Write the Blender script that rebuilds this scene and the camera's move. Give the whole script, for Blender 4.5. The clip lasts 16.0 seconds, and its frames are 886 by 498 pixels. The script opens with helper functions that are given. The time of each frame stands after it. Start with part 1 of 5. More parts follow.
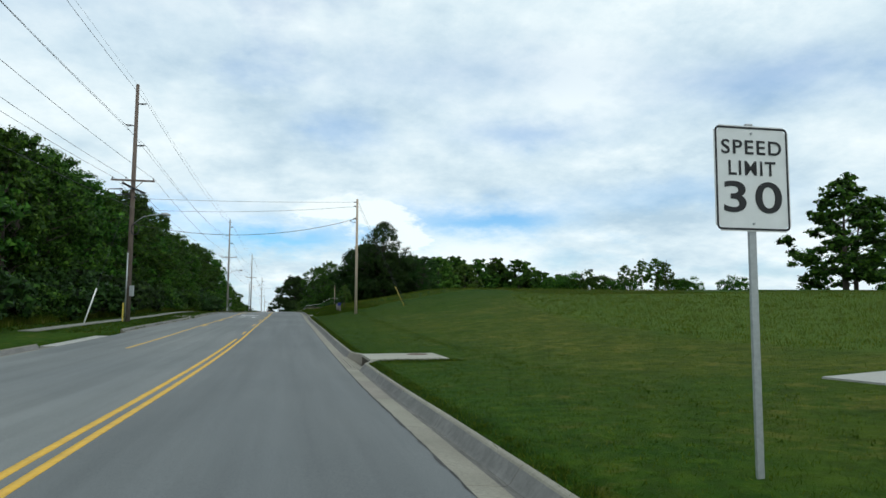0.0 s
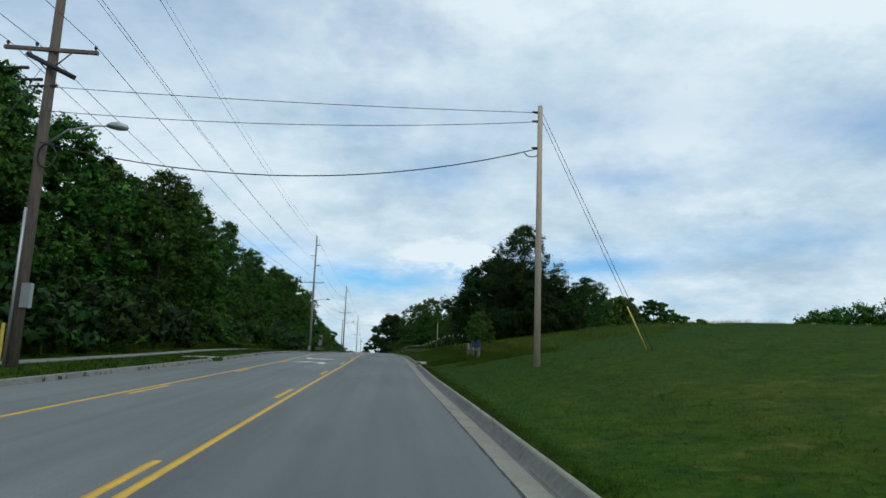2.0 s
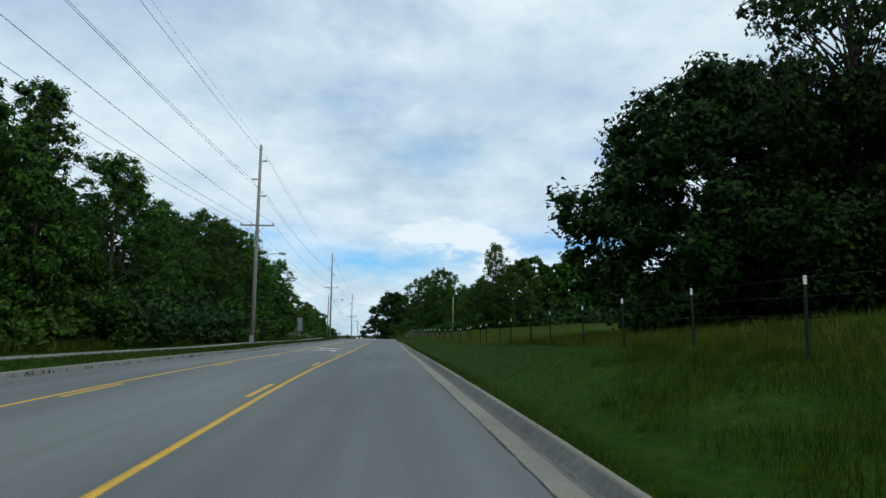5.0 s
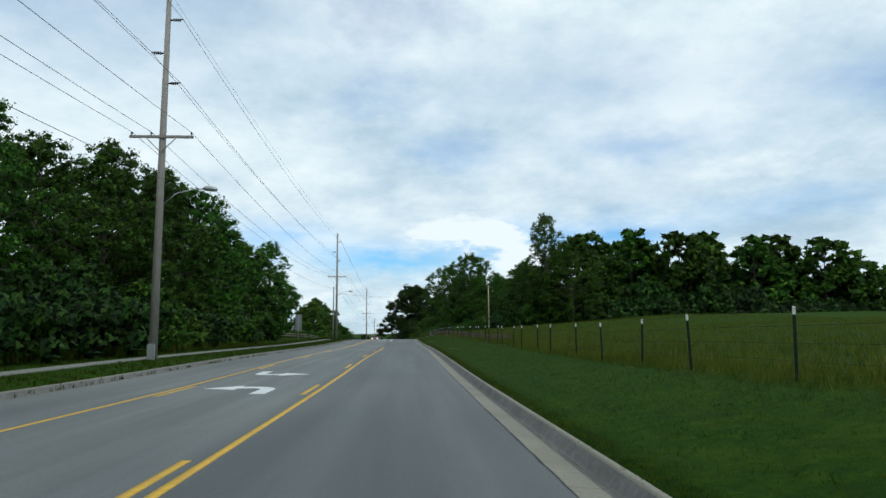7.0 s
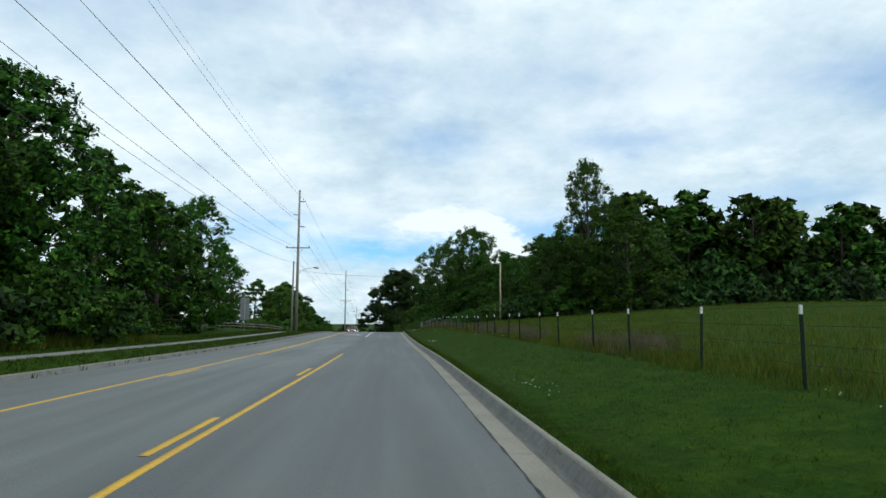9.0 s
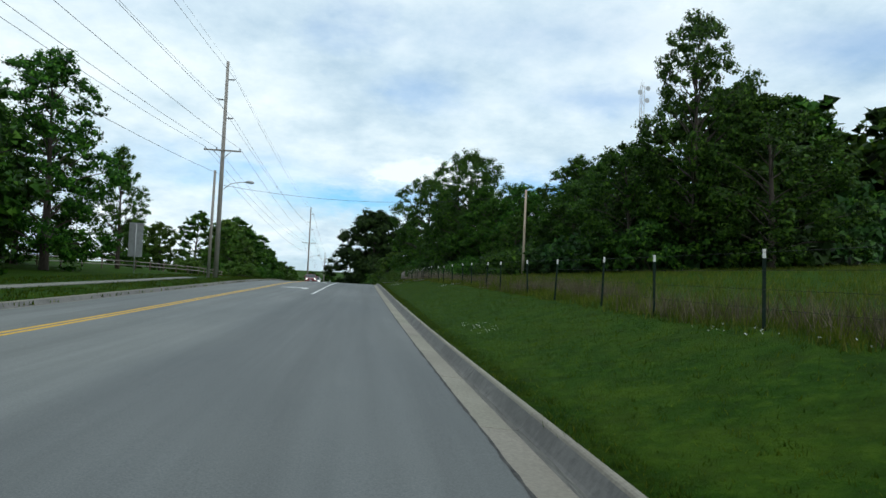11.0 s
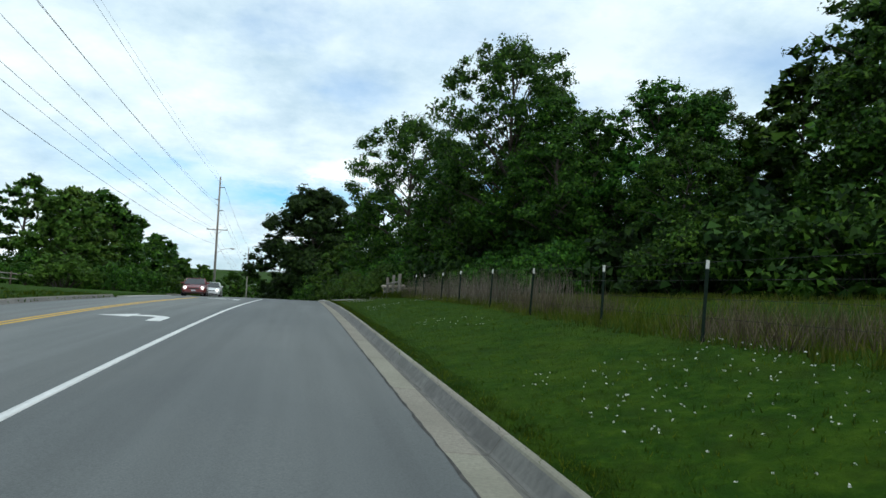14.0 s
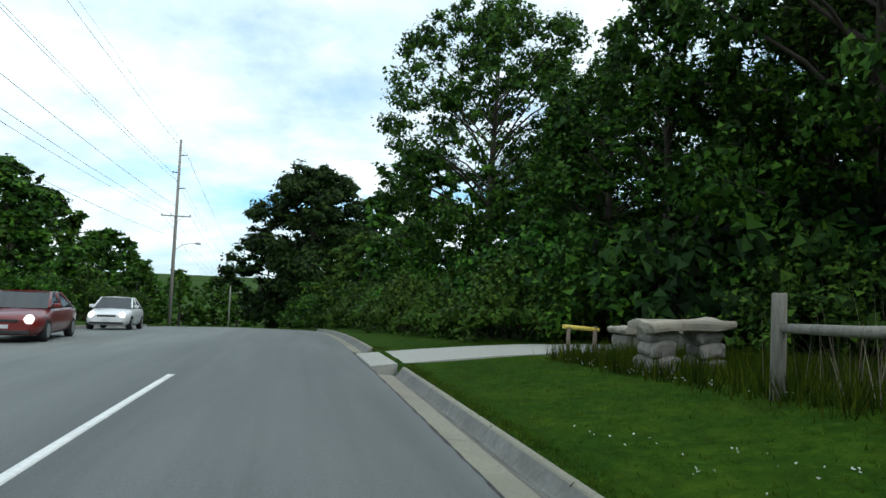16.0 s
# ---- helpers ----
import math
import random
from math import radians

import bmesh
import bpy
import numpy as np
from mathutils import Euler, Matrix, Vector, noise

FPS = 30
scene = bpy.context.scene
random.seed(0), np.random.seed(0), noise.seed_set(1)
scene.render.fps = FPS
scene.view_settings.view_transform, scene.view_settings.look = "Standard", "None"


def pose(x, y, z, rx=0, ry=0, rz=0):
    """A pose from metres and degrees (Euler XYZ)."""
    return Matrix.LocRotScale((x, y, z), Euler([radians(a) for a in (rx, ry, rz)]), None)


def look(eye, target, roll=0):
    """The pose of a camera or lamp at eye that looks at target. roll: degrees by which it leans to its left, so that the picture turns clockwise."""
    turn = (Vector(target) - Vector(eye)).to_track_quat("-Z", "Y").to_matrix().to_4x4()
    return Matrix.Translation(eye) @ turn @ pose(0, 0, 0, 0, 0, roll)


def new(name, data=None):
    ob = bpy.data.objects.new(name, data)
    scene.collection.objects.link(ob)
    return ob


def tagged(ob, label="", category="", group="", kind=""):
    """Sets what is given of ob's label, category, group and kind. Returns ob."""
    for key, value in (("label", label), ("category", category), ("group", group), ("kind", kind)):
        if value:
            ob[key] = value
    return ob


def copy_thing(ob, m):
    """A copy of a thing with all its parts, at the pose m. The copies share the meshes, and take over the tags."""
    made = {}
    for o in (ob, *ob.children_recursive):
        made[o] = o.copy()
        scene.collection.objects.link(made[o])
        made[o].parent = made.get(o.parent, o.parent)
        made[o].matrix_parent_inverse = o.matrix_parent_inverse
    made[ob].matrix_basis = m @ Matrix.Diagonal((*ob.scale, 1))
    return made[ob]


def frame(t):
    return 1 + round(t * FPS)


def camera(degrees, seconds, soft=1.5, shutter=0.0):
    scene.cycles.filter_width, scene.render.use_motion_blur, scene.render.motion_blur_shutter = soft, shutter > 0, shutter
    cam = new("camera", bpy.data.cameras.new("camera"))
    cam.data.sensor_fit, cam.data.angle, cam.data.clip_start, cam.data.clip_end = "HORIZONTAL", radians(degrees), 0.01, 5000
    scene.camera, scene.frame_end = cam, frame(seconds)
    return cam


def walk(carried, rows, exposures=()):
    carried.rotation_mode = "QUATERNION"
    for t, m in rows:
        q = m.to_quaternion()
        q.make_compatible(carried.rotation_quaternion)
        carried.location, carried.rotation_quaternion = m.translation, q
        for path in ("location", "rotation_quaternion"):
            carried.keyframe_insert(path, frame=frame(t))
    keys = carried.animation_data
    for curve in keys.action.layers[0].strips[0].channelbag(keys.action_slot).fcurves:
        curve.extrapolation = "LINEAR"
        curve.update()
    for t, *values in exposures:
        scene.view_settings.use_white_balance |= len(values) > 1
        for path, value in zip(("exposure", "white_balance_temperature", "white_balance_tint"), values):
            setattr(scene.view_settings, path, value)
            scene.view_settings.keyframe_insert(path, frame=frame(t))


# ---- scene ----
cam = camera(68.78, 16.0)
ROWS = [
    (0.0, -0.374, 0.519, 1.461, 95.231, -0.151, -13.455),
    (0.5, -0.341, 8.367, 1.387, 96.910, -0.006, -12.395),
    (1.0, -0.304, 16.181, 1.336, 97.603, -0.364, -11.989),
    (1.5, -0.260, 23.937, 1.343, 98.069, -0.603, -10.379),
    (2.0, -0.224, 31.616, 1.412, 98.960, -2.071, -5.113),
    (2.5, -0.216, 39.231, 1.508, 99.770, -1.716, -3.403),
    (3.0, -0.218, 46.810, 1.613, 99.688, -3.000, -0.532),
    (3.5, -0.205, 54.338, 1.694, 99.384, -2.881, -3.022),
    (4.0, -0.154, 61.894, 1.774, 97.837, -0.715, -9.951),
    (4.5, -0.091, 69.607, 1.893, 97.439, -1.528, -6.684),
    (7.0, -0.166, 106.041, 2.092, 96.995, 0.427, -3.393),
    (7.5, -0.116, 113.406, 2.034, 95.812, 0.414, -4.897),
    (8.0, -0.053, 120.736, 1.983, 94.086, -0.575, -6.094),
    (8.5, 0.037, 128.083, 2.020, 96.713, -0.145, -4.559),
    (11.0, 0.403, 164.134, 1.756, 92.035, -2.658, -7.039),
    (11.5, 0.348, 171.696, 1.742, 92.512, -4.144, -7.489),
    (12.0, 0.267, 179.333, 1.719, 93.292, -2.388, -9.400),
    (12.5, 0.234, 187.090, 1.689, 93.772, -0.973, -8.484),
    (13.0, 0.212, 194.928, 1.671, 94.591, -3.046, -11.395),
    (13.5, 0.199, 202.845, 1.662, 93.245, -2.670, -11.414),
    (14.0, 0.188, 210.802, 1.660, 92.315, -2.777, -12.722),
    (14.5, 0.169, 218.793, 1.658, 92.349, -1.519, -13.259),
    (15.0, 0.132, 226.800, 1.622, 93.318, -1.090, -9.530),
    (15.5, 0.069, 234.802, 1.491, 93.399, -2.994, -12.200),
    (16.0, -0.010, 242.808, 1.328, 92.830, -2.580, -13.324),
]
walk(cam, [(t, pose(x, y, z, rx, ry, rz)) for t, x, y, z, rx, ry, rz in ROWS],
     [(0.0, -0.05, 6300, 10), (1.0, -0.15, 6050, 10), (2.0, -0.28, 6000, 10), (4.5, -0.26, 6000, 10), (7.5, -0.1, 6200, 10), (11.5, 0.0, 6200, 10), (13.0, 0.0, 6200, 9.5), (15.0, 0.26, 6200, 8.5), (16.0, 0.32, 6200, 8)])

# ---- world, sun, exposure ----
def nodes_of(name):
    m = bpy.data.materials.new(name)
    m.use_nodes = True
    nt = m.node_tree
    return m, nt, nt.nodes["Principled BSDF"]


def add(nt, kind, **kw):
    n = nt.nodes.new(kind)
    for k, v in kw.items():
        if k in n.inputs:
            n.inputs[k].default_value = v
    return n


def math_node(nt, op, a, b=None, c=None):
    n = nt.nodes.new("ShaderNodeMath")
    n.operation = op
    for i, v in enumerate((a, b, c)):
        if v is None:
            continue
        if isinstance(v, (int, float)):
            n.inputs[i].default_value = v
        else:
            nt.links.new(v, n.inputs[i])
    return n.outputs[0]


def ramp(nt, fac, stops):
    n = nt.nodes.new("ShaderNodeValToRGB")
    cr = n.color_ramp
    while len(cr.elements) < len(stops):
        cr.elements.new(0.5)
    for e, (p, c) in zip(cr.elements, stops):
        e.position = p
        e.color = (*c, 1) if len(c) == 3 else c
    nt.links.new(fac, n.inputs[0])
    return n.outputs[0]


SUN_EL, SUN_AZ = 52.0, 150.0
world = bpy.data.worlds.new("sky")
scene.world = world
world.use_nodes = True
wt = world.node_tree
wt.nodes.clear()
w_out = wt.nodes.new("ShaderNodeOutputWorld")
w_bg = wt.nodes.new("ShaderNodeBackground")
wt.links.new(w_bg.outputs[0], w_out.inputs[0])
sky = wt.nodes.new("ShaderNodeTexSky")
sky.sky_type = "NISHITA"
sky.sun_disc = False
sky.sun_elevation = radians(SUN_EL)
sky.sun_rotation = radians(SUN_AZ)
w_co = wt.nodes.new("ShaderNodeTexCoord")
w_sep = wt.nodes.new("ShaderNodeSeparateXYZ")
wt.links.new(w_co.outputs["Generated"], w_sep.inputs[0])
w_den = math_node(wt, "ADD", math_node(wt, "MAXIMUM", w_sep.outputs[2], 0.0), 0.30)
w_pl = wt.nodes.new("ShaderNodeCombineXYZ")
wt.links.new(math_node(wt, "DIVIDE", w_sep.outputs[0], w_den), w_pl.inputs[0])
wt.links.new(math_node(wt, "DIVIDE", w_sep.outputs[1], w_den), w_pl.inputs[1])


def cloud_noise(scale, detail, offset, rough=0.55):
    mp = wt.nodes.new("ShaderNodeMapping")
    mp.inputs["Location"].default_value = offset
    wt.links.new(w_pl.outputs[0], mp.inputs[0])
    n = add(wt, "ShaderNodeTexNoise", Scale=scale, Detail=detail, Roughness=rough)
    wt.links.new(mp.outputs[0], n.inputs["Vector"])
    return n.outputs["Fac"]


w_az = math_node(wt, "MULTIPLY", math_node(wt, "ARCTAN2", w_sep.outputs[0], w_sep.outputs[1]), 57.2958)
w_el = math_node(wt, "MULTIPLY", math_node(wt, "ARCSINE", w_sep.outputs[2]), 57.2958)
fray = math_node(wt, "MULTIPLY_ADD", cloud_noise(3.5, 6, (1.3, 5.2, 0), 0.65), 9.0, -4.5)
fray2 = math_node(wt, "MULTIPLY_ADD", cloud_noise(5.0, 6, (8.3, 1.2, 0), 0.65), 3.6, -1.8)
w_az2, w_el2 = math_node(wt, "ADD", w_az, fray), math_node(wt, "ADD", w_el, fray2)


def patch_of_sky(az, el, waz, wel, strength):
    """A soft patch round a bearing and a height, in degrees."""
    a = math_node(wt, "POWER", math_node(wt, "ABSOLUTE", math_node(wt, "MULTIPLY", math_node(wt, "SUBTRACT", w_az2, az), 1 / waz)), 2.0)
    e = math_node(wt, "POWER", math_node(wt, "ABSOLUTE", math_node(wt, "MULTIPLY", math_node(wt, "SUBTRACT", w_el2, el), 1 / wel)), 2.0)
    return math_node(wt, "MULTIPLY", math_node(wt, "EXPONENT", math_node(wt, "MULTIPLY", math_node(wt, "ADD", a, e), -1.0)), strength)


def summed(rows):
    total = None
    for r in rows:
        p = patch_of_sky(*r)
        total = p if total is None else math_node(wt, "ADD", total, p)
    return total


gaps = summed([(-1, 6.0, 7, 1.2, 0.95), (18, 7.8, 6, 1.5, 0.9), (4, 15.5, 3.5, 1.7, 0.4), (21, 15.2, 6, 1.4, 0.45), (41, 18.0, 9, 2.0, 0.5), (33, 9.5, 8, 1.3, 0.35), (-30, 30, 22, 8, 0.45), (16, 20.5, 14, 2.5, 0.25), (-12, 8, 7, 1.6, 0.45), (9, 7.2, 5, 1.6, 0.5)])
puffs = summed([(5, 8.4, 6, 1.5, 1.0), (10, 5.8, 4, 2.0, 0.8), (27, 6.3, 7, 1.2, 0.5), (30, 12.6, 10, 2.0, 0.55), (-2, 2.6, 9, 1.4, 0.5), (10, 30, 20, 8, 0.5), (40, 26, 12, 6, 0.5)])
puffs = ramp(wt, math_node(wt, "ADD", puffs, math_node(wt, "MULTIPLY_ADD", cloud_noise(7.0, 6, (2.3, 9.2, 0), 0.7), 0.7, -0.35)), [(0.36, (0, 0, 0)), (0.66, (1, 1, 1))])
base = ramp(wt, cloud_noise(0.9, 7, (3.1, 0.4, 0)), [(0.21, (0, 0, 0)), (0.40, (1, 1, 1))])
cover = math_node(wt, "MAXIMUM", math_node(wt, "SUBTRACT", math_node(wt, "MINIMUM", base, math_node(wt, "MULTIPLY_ADD", w_el, 0.0, 1.0)), gaps), math_node(wt, "MINIMUM", puffs, 1.0))
fine_light = math_node(wt, "MULTIPLY_ADD", cloud_noise(4.6, 8, (4.1, 6.6, 0), 0.62), 0.5, -0.25)
light = math_node(wt, "ADD", math_node(wt, "ADD", cloud_noise(1.4, 8, (7.7, 2.2, 0), 0.62), fine_light), math_node(wt, "MULTIPLY", puffs, 0.14))
shade = ramp(wt, light, [(0.28, (0.52, 0.68, 0.78)), (0.46, (0.74, 0.88, 0.93)), (0.64, (0.97, 1.06, 1.05))])
w_sky = wt.nodes.new("ShaderNodeVectorMath")
w_sky.operation = "MULTIPLY"
w_sky.inputs[1].default_value = (0.070, 0.125, 0.165)
wt.links.new(sky.outputs[0], w_sky.inputs[0])
w_mix = wt.nodes.new("ShaderNodeMix")
w_mix.data_type = "RGBA"
wt.links.new(cover, w_mix.inputs[0])
wt.links.new(w_sky.outputs[0], w_mix.inputs[6])
wt.links.new(shade, w_mix.inputs[7])
wt.links.new(w_mix.outputs[2], w_bg.inputs[0])
w_bg.inputs[1].default_value = 1.0

sun = new("sun", bpy.data.lights.new("sun", "SUN"))
sun.data.energy, sun.data.angle, sun.data.color = 0.9, radians(18), (1.0, 0.96, 0.9)
sun.matrix_world = look((0, 0, 50), (math.sin(radians(SUN_AZ)) * -30, math.cos(radians(SUN_AZ)) * -30, 50 - 30 * math.tan(radians(SUN_EL))))


# ---- materials ----
def noisy(name, c0, c1, scale, rough=0.85, bump=0.0, scale2=None, amount2=0.35, c2=None, metal=0.0, stretch=(1, 1, 1), obj=False, random_tint=0.0, spec=0.35):
    """Two colours by fine noise, a broad second noise over it, and a fine relief."""
    m, nt, b = nodes_of(name)
    co = nt.nodes.new("ShaderNodeTexCoord")
    mp = nt.nodes.new("ShaderNodeMapping")
    mp.inputs["Scale"].default_value = stretch
    if obj:
        nt.links.new(co.outputs["Object"], mp.inputs[0])
    else:
        geo = nt.nodes.new("ShaderNodeNewGeometry")
        nt.links.new(geo.outputs["Position"], mp.inputs[0])
    n = add(nt, "ShaderNodeTexNoise", Scale=scale, Detail=6, Roughness=0.65)
    nt.links.new(mp.outputs[0], n.inputs["Vector"])
    col = ramp(nt, n.outputs["Fac"], [(0.32, c0), (0.68, c1)])
    if scale2:
        n2 = add(nt, "ShaderNodeTexNoise", Scale=scale2, Detail=4)
        nt.links.new(mp.outputs[0], n2.inputs["Vector"])
        mx = nt.nodes.new("ShaderNodeMix")
        mx.data_type = "RGBA"
        nt.links.new(math_node(nt, "MULTIPLY", ramp(nt, n2.outputs["Fac"], [(0.4, (0, 0, 0)), (0.65, (1, 1, 1))]), amount2), mx.inputs[0])
        nt.links.new(col, mx.inputs[6])
        mx.inputs[7].default_value = (*(c2 or c0), 1)
        col = mx.outputs[2]
    if random_tint:
        oi = nt.nodes.new("ShaderNodeObjectInfo")
        hs = nt.nodes.new("ShaderNodeHueSaturation")
        nt.links.new(math_node(nt, "MULTIPLY_ADD", oi.outputs["Random"], 2 * random_tint, 1 - random_tint), hs.inputs["Value"])
        nt.links.new(math_node(nt, "MULTIPLY_ADD", oi.outputs["Random"], 0.03, 0.485), hs.inputs["Hue"])
        nt.links.new(col, hs.inputs["Color"])
        col = hs.outputs[0]
    nt.links.new(col, b.inputs["Base Color"])
    b.inputs["Roughness"].default_value = rough
    b.inputs["Metallic"].default_value = metal
    b.inputs["Specular IOR Level"].default_value = spec
    if bump:
        bp = add(nt, "ShaderNodeBump", Strength=bump, Distance=0.02)
        nt.links.new(n.outputs["Fac"], bp.inputs["Height"])
        nt.links.new(bp.outputs[0], b.inputs["Normal"])
    return m


def leaf_material(name, c0, c1, c2, trans=0.2, rounding=0.0, upright=False):
    """Leaves or blades: colour by piece and by plant. rounding: how far a leaf shades with its bough; upright: blades shade with the turf."""
    m, nt, b = nodes_of(name)
    geo = nt.nodes.new("ShaderNodeNewGeometry")
    oi = nt.nodes.new("ShaderNodeObjectInfo")
    col = ramp(nt, geo.outputs["Random Per Island"], [(0.0, c0), (0.6, c1), (1.0, c2)])
    hs = nt.nodes.new("ShaderNodeHueSaturation")
    nt.links.new(math_node(nt, "MULTIPLY_ADD", oi.outputs["Random"], 0.5, 0.75), hs.inputs["Value"])
    nt.links.new(math_node(nt, "MULTIPLY_ADD", oi.outputs["Random"], 0.03, 0.485), hs.inputs["Hue"])
    nt.links.new(col, hs.inputs["Color"])
    if upright:
        hs.inputs["Value"].default_value = 1.0
        nt.links.remove(hs.inputs["Value"].links[0])
        broad = add(nt, "ShaderNodeTexNoise", Scale=0.5, Detail=4)
        nt.links.new(geo.outputs["Position"], broad.inputs["Vector"])
        tuft = add(nt, "ShaderNodeTexNoise", Scale=2.2, Detail=5)
        nt.links.new(geo.outputs["Position"], tuft.inputs["Vector"])
        nt.links.new(math_node(nt, "ADD", math_node(nt, "MULTIPLY_ADD", broad.outputs["Fac"], 1.0, -0.05), math_node(nt, "MULTIPLY_ADD", tuft.outputs["Fac"], 1.4, -0.15)), hs.inputs["Value"])
        nt.links.new(math_node(nt, "MULTIPLY_ADD", tuft.outputs["Fac"], -0.07, 0.525), hs.inputs["Hue"])
    nt.links.new(hs.outputs[0], b.inputs["Base Color"])
    b.inputs["Roughness"].default_value = 0.6
    b.inputs["Specular IOR Level"].default_value = 0.12 if not upright else 0.03
    tr = nt.nodes.new("ShaderNodeBsdfTranslucent")
    nt.links.new(hs.outputs[0], tr.inputs[0])
    ms = nt.nodes.new("ShaderNodeMixShader")
    ms.inputs[0].default_value = trans
    nt.links.new(b.outputs[0], ms.inputs[1])
    nt.links.new(tr.outputs[0], ms.inputs[2])
    nt.links.new(ms.outputs[0], nt.nodes["Material Output"].inputs[0])
    if upright:
        up = nt.nodes.new("ShaderNodeCombineXYZ")
        up.inputs[2].default_value = 1.0
        nt.links.new(up.outputs[0], b.inputs["Normal"])
    elif rounding:
        at = nt.nodes.new("ShaderNodeAttribute")
        at.attribute_name = "bough"
        vt = nt.nodes.new("ShaderNodeVectorTransform")
        vt.vector_type, vt.convert_from, vt.convert_to = "VECTOR", "OBJECT", "WORLD"
        nt.links.new(at.outputs["Vector"], vt.inputs[0])
        mx = nt.nodes.new("ShaderNodeMix")
        mx.data_type = "VECTOR"
        mx.inputs[0].default_value = rounding
        nt.links.new(geo.outputs["Normal"], mx.inputs[4])
        nt.links.new(vt.outputs[0], mx.inputs[5])
        nz = nt.nodes.new("ShaderNodeVectorMath")
        nz.operation = "NORMALIZE"
        nt.links.new(mx.outputs[1], nz.inputs[0])
        nt.links.new(nz.outputs[0], b.inputs["Normal"])
    return m


def grass_material():
    """Green turf, with dry yellowish patches on the mown bank."""
    m, nt, b = nodes_of("mown grass")
    geo = nt.nodes.new("ShaderNodeNewGeometry")
    sep = nt.nodes.new("ShaderNodeSeparateXYZ")
    nt.links.new(geo.outputs["Position"], sep.inputs[0])

    def layer(scale, detail, rough=0.65):
        n = add(nt, "ShaderNodeTexNoise", Scale=scale, Detail=detail, Roughness=rough)
        nt.links.new(geo.outputs["Position"], n.inputs["Vector"])
        return n.outputs["Fac"]

    def mix(fac, a, c):
        mx = nt.nodes.new("ShaderNodeMix")
        mx.data_type = "RGBA"
        nt.links.new(fac, mx.inputs[0])
        nt.links.new(a, mx.inputs[6])
        if isinstance(c, tuple):
            mx.inputs[7].default_value = (*c, 1)
        else:
            nt.links.new(c, mx.inputs[7])
        return mx.outputs[2]
    fine = layer(5.0, 7, 0.75)
    col = ramp(nt, fine, [(0.28, (0.007, 0.022, 0.0016)), (0.5, (0.019, 0.053, 0.003)), (0.72, (0.055, 0.100, 0.007))])
    tuft = ramp(nt, layer(0.9, 5), [(0.42, (0, 0, 0)), (0.66, (1, 1, 1))])
    col = mix(math_node(nt, "MULTIPLY", tuft, 0.5), col, (0.056, 0.092, 0.006))
    clump = ramp(nt, layer(2.3, 5, 0.7), [(0.36, (1, 1, 1)), (0.52, (0, 0, 0))])
    col = mix(math_node(nt, "MULTIPLY", clump, 0.55), col, (0.013, 0.042, 0.0025))
    bank = ramp(nt, math_node(nt, "MULTIPLY_ADD", sep.outputs[1], 0.01, 0.0), [(0.42, (1, 1, 1)), (0.62, (0, 0, 0))])
    east = ramp(nt, math_node(nt, "MULTIPLY_ADD", sep.outputs[0], 0.1, 0.0), [(0.30, (0, 0, 0)), (0.8, (1, 1, 1))])
    dry = ramp(nt, layer(0.16, 6, 0.7), [(0.38, (0, 0, 0)), (0.60, (1, 1, 1))])
    dry = math_node(nt, "MULTIPLY", math_node(nt, "MULTIPLY", bank, east), math_node(nt, "MULTIPLY_ADD", dry, 0.7, 0.15))
    dryc = ramp(nt, layer(1.4, 6, 0.7), [(0.34, (0.030, 0.042, 0.004)), (0.5, (0.070, 0.086, 0.009)), (0.7, (0.118, 0.116, 0.018))])
    col = mix(dry, col, dryc)
    hollow = ramp(nt, layer(1.7, 7, 0.75), [(0.38, (1, 1, 1)), (0.50, (0, 0, 0))])
    col = mix(math_node(nt, "MULTIPLY", hollow, 0.5), col, (0.016, 0.030, 0.0025))
    straw = ramp(nt, layer(0.7, 7, 0.75), [(0.56, (0, 0, 0)), (0.68, (1, 1, 1))])
    col = mix(math_node(nt, "MULTIPLY", math_node(nt, "MULTIPLY", straw, bank), 0.6), col, (0.125, 0.115, 0.022))
    # Dimmer stretch of ground put into the turf colour, strongest y 60 to 136.
    deep = math_node(nt, "MULTIPLY", ramp(nt, math_node(nt, "MULTIPLY_ADD", sep.outputs[1], 0.005, 0.0), [(0.20, (0, 0, 0)), (0.30, (1, 1, 1)), (0.68, (1, 1, 1)), (0.85, (0.3, 0.3, 0.3))]), ramp(nt, layer(0.35, 5), [(0.3, (0.35, 0.35, 0.35)), (0.65, (1, 1, 1))]))
    col = mix(math_node(nt, "MULTIPLY", deep, 0.48), col, (0.012, 0.038, 0.002))
    off = math_node(nt, "ADD", sep.outputs[1], -20.0)
    edge = math_node(nt, "MULTIPLY_ADD", math_node(nt, "MULTIPLY", off, off), -0.0045, sep.outputs[0])
    unmown = ramp(nt, math_node(nt, "MULTIPLY_ADD", math_node(nt, "ADD", edge, math_node(nt, "MULTIPLY_ADD", fine, 1.2, -0.6)), 0.5, -6.3), [(0.1, (0, 0, 0)), (0.6, (1, 1, 1))])
    unmown = math_node(nt, "MULTIPLY", unmown, bank)
    col = mix(math_node(nt, "MULTIPLY", unmown, 0.85), col, ramp(nt, layer(2.6, 7, 0.75), [(0.3, (0.032, 0.062, 0.007)), (0.52, (0.058, 0.100, 0.012)), (0.74, (0.100, 0.138, 0.024))]))
    nt.links.new(col, b.inputs["Base Color"])
    b.inputs["Roughness"].default_value = 0.95
    b.inputs["Specular IOR Level"].default_value = 0.05
    bp = add(nt, "ShaderNodeBump", Strength=0.8, Distance=0.05)
    nt.links.new(fine, bp.inputs["Height"])
    nt.links.new(bp.outputs[0], b.inputs["Normal"])
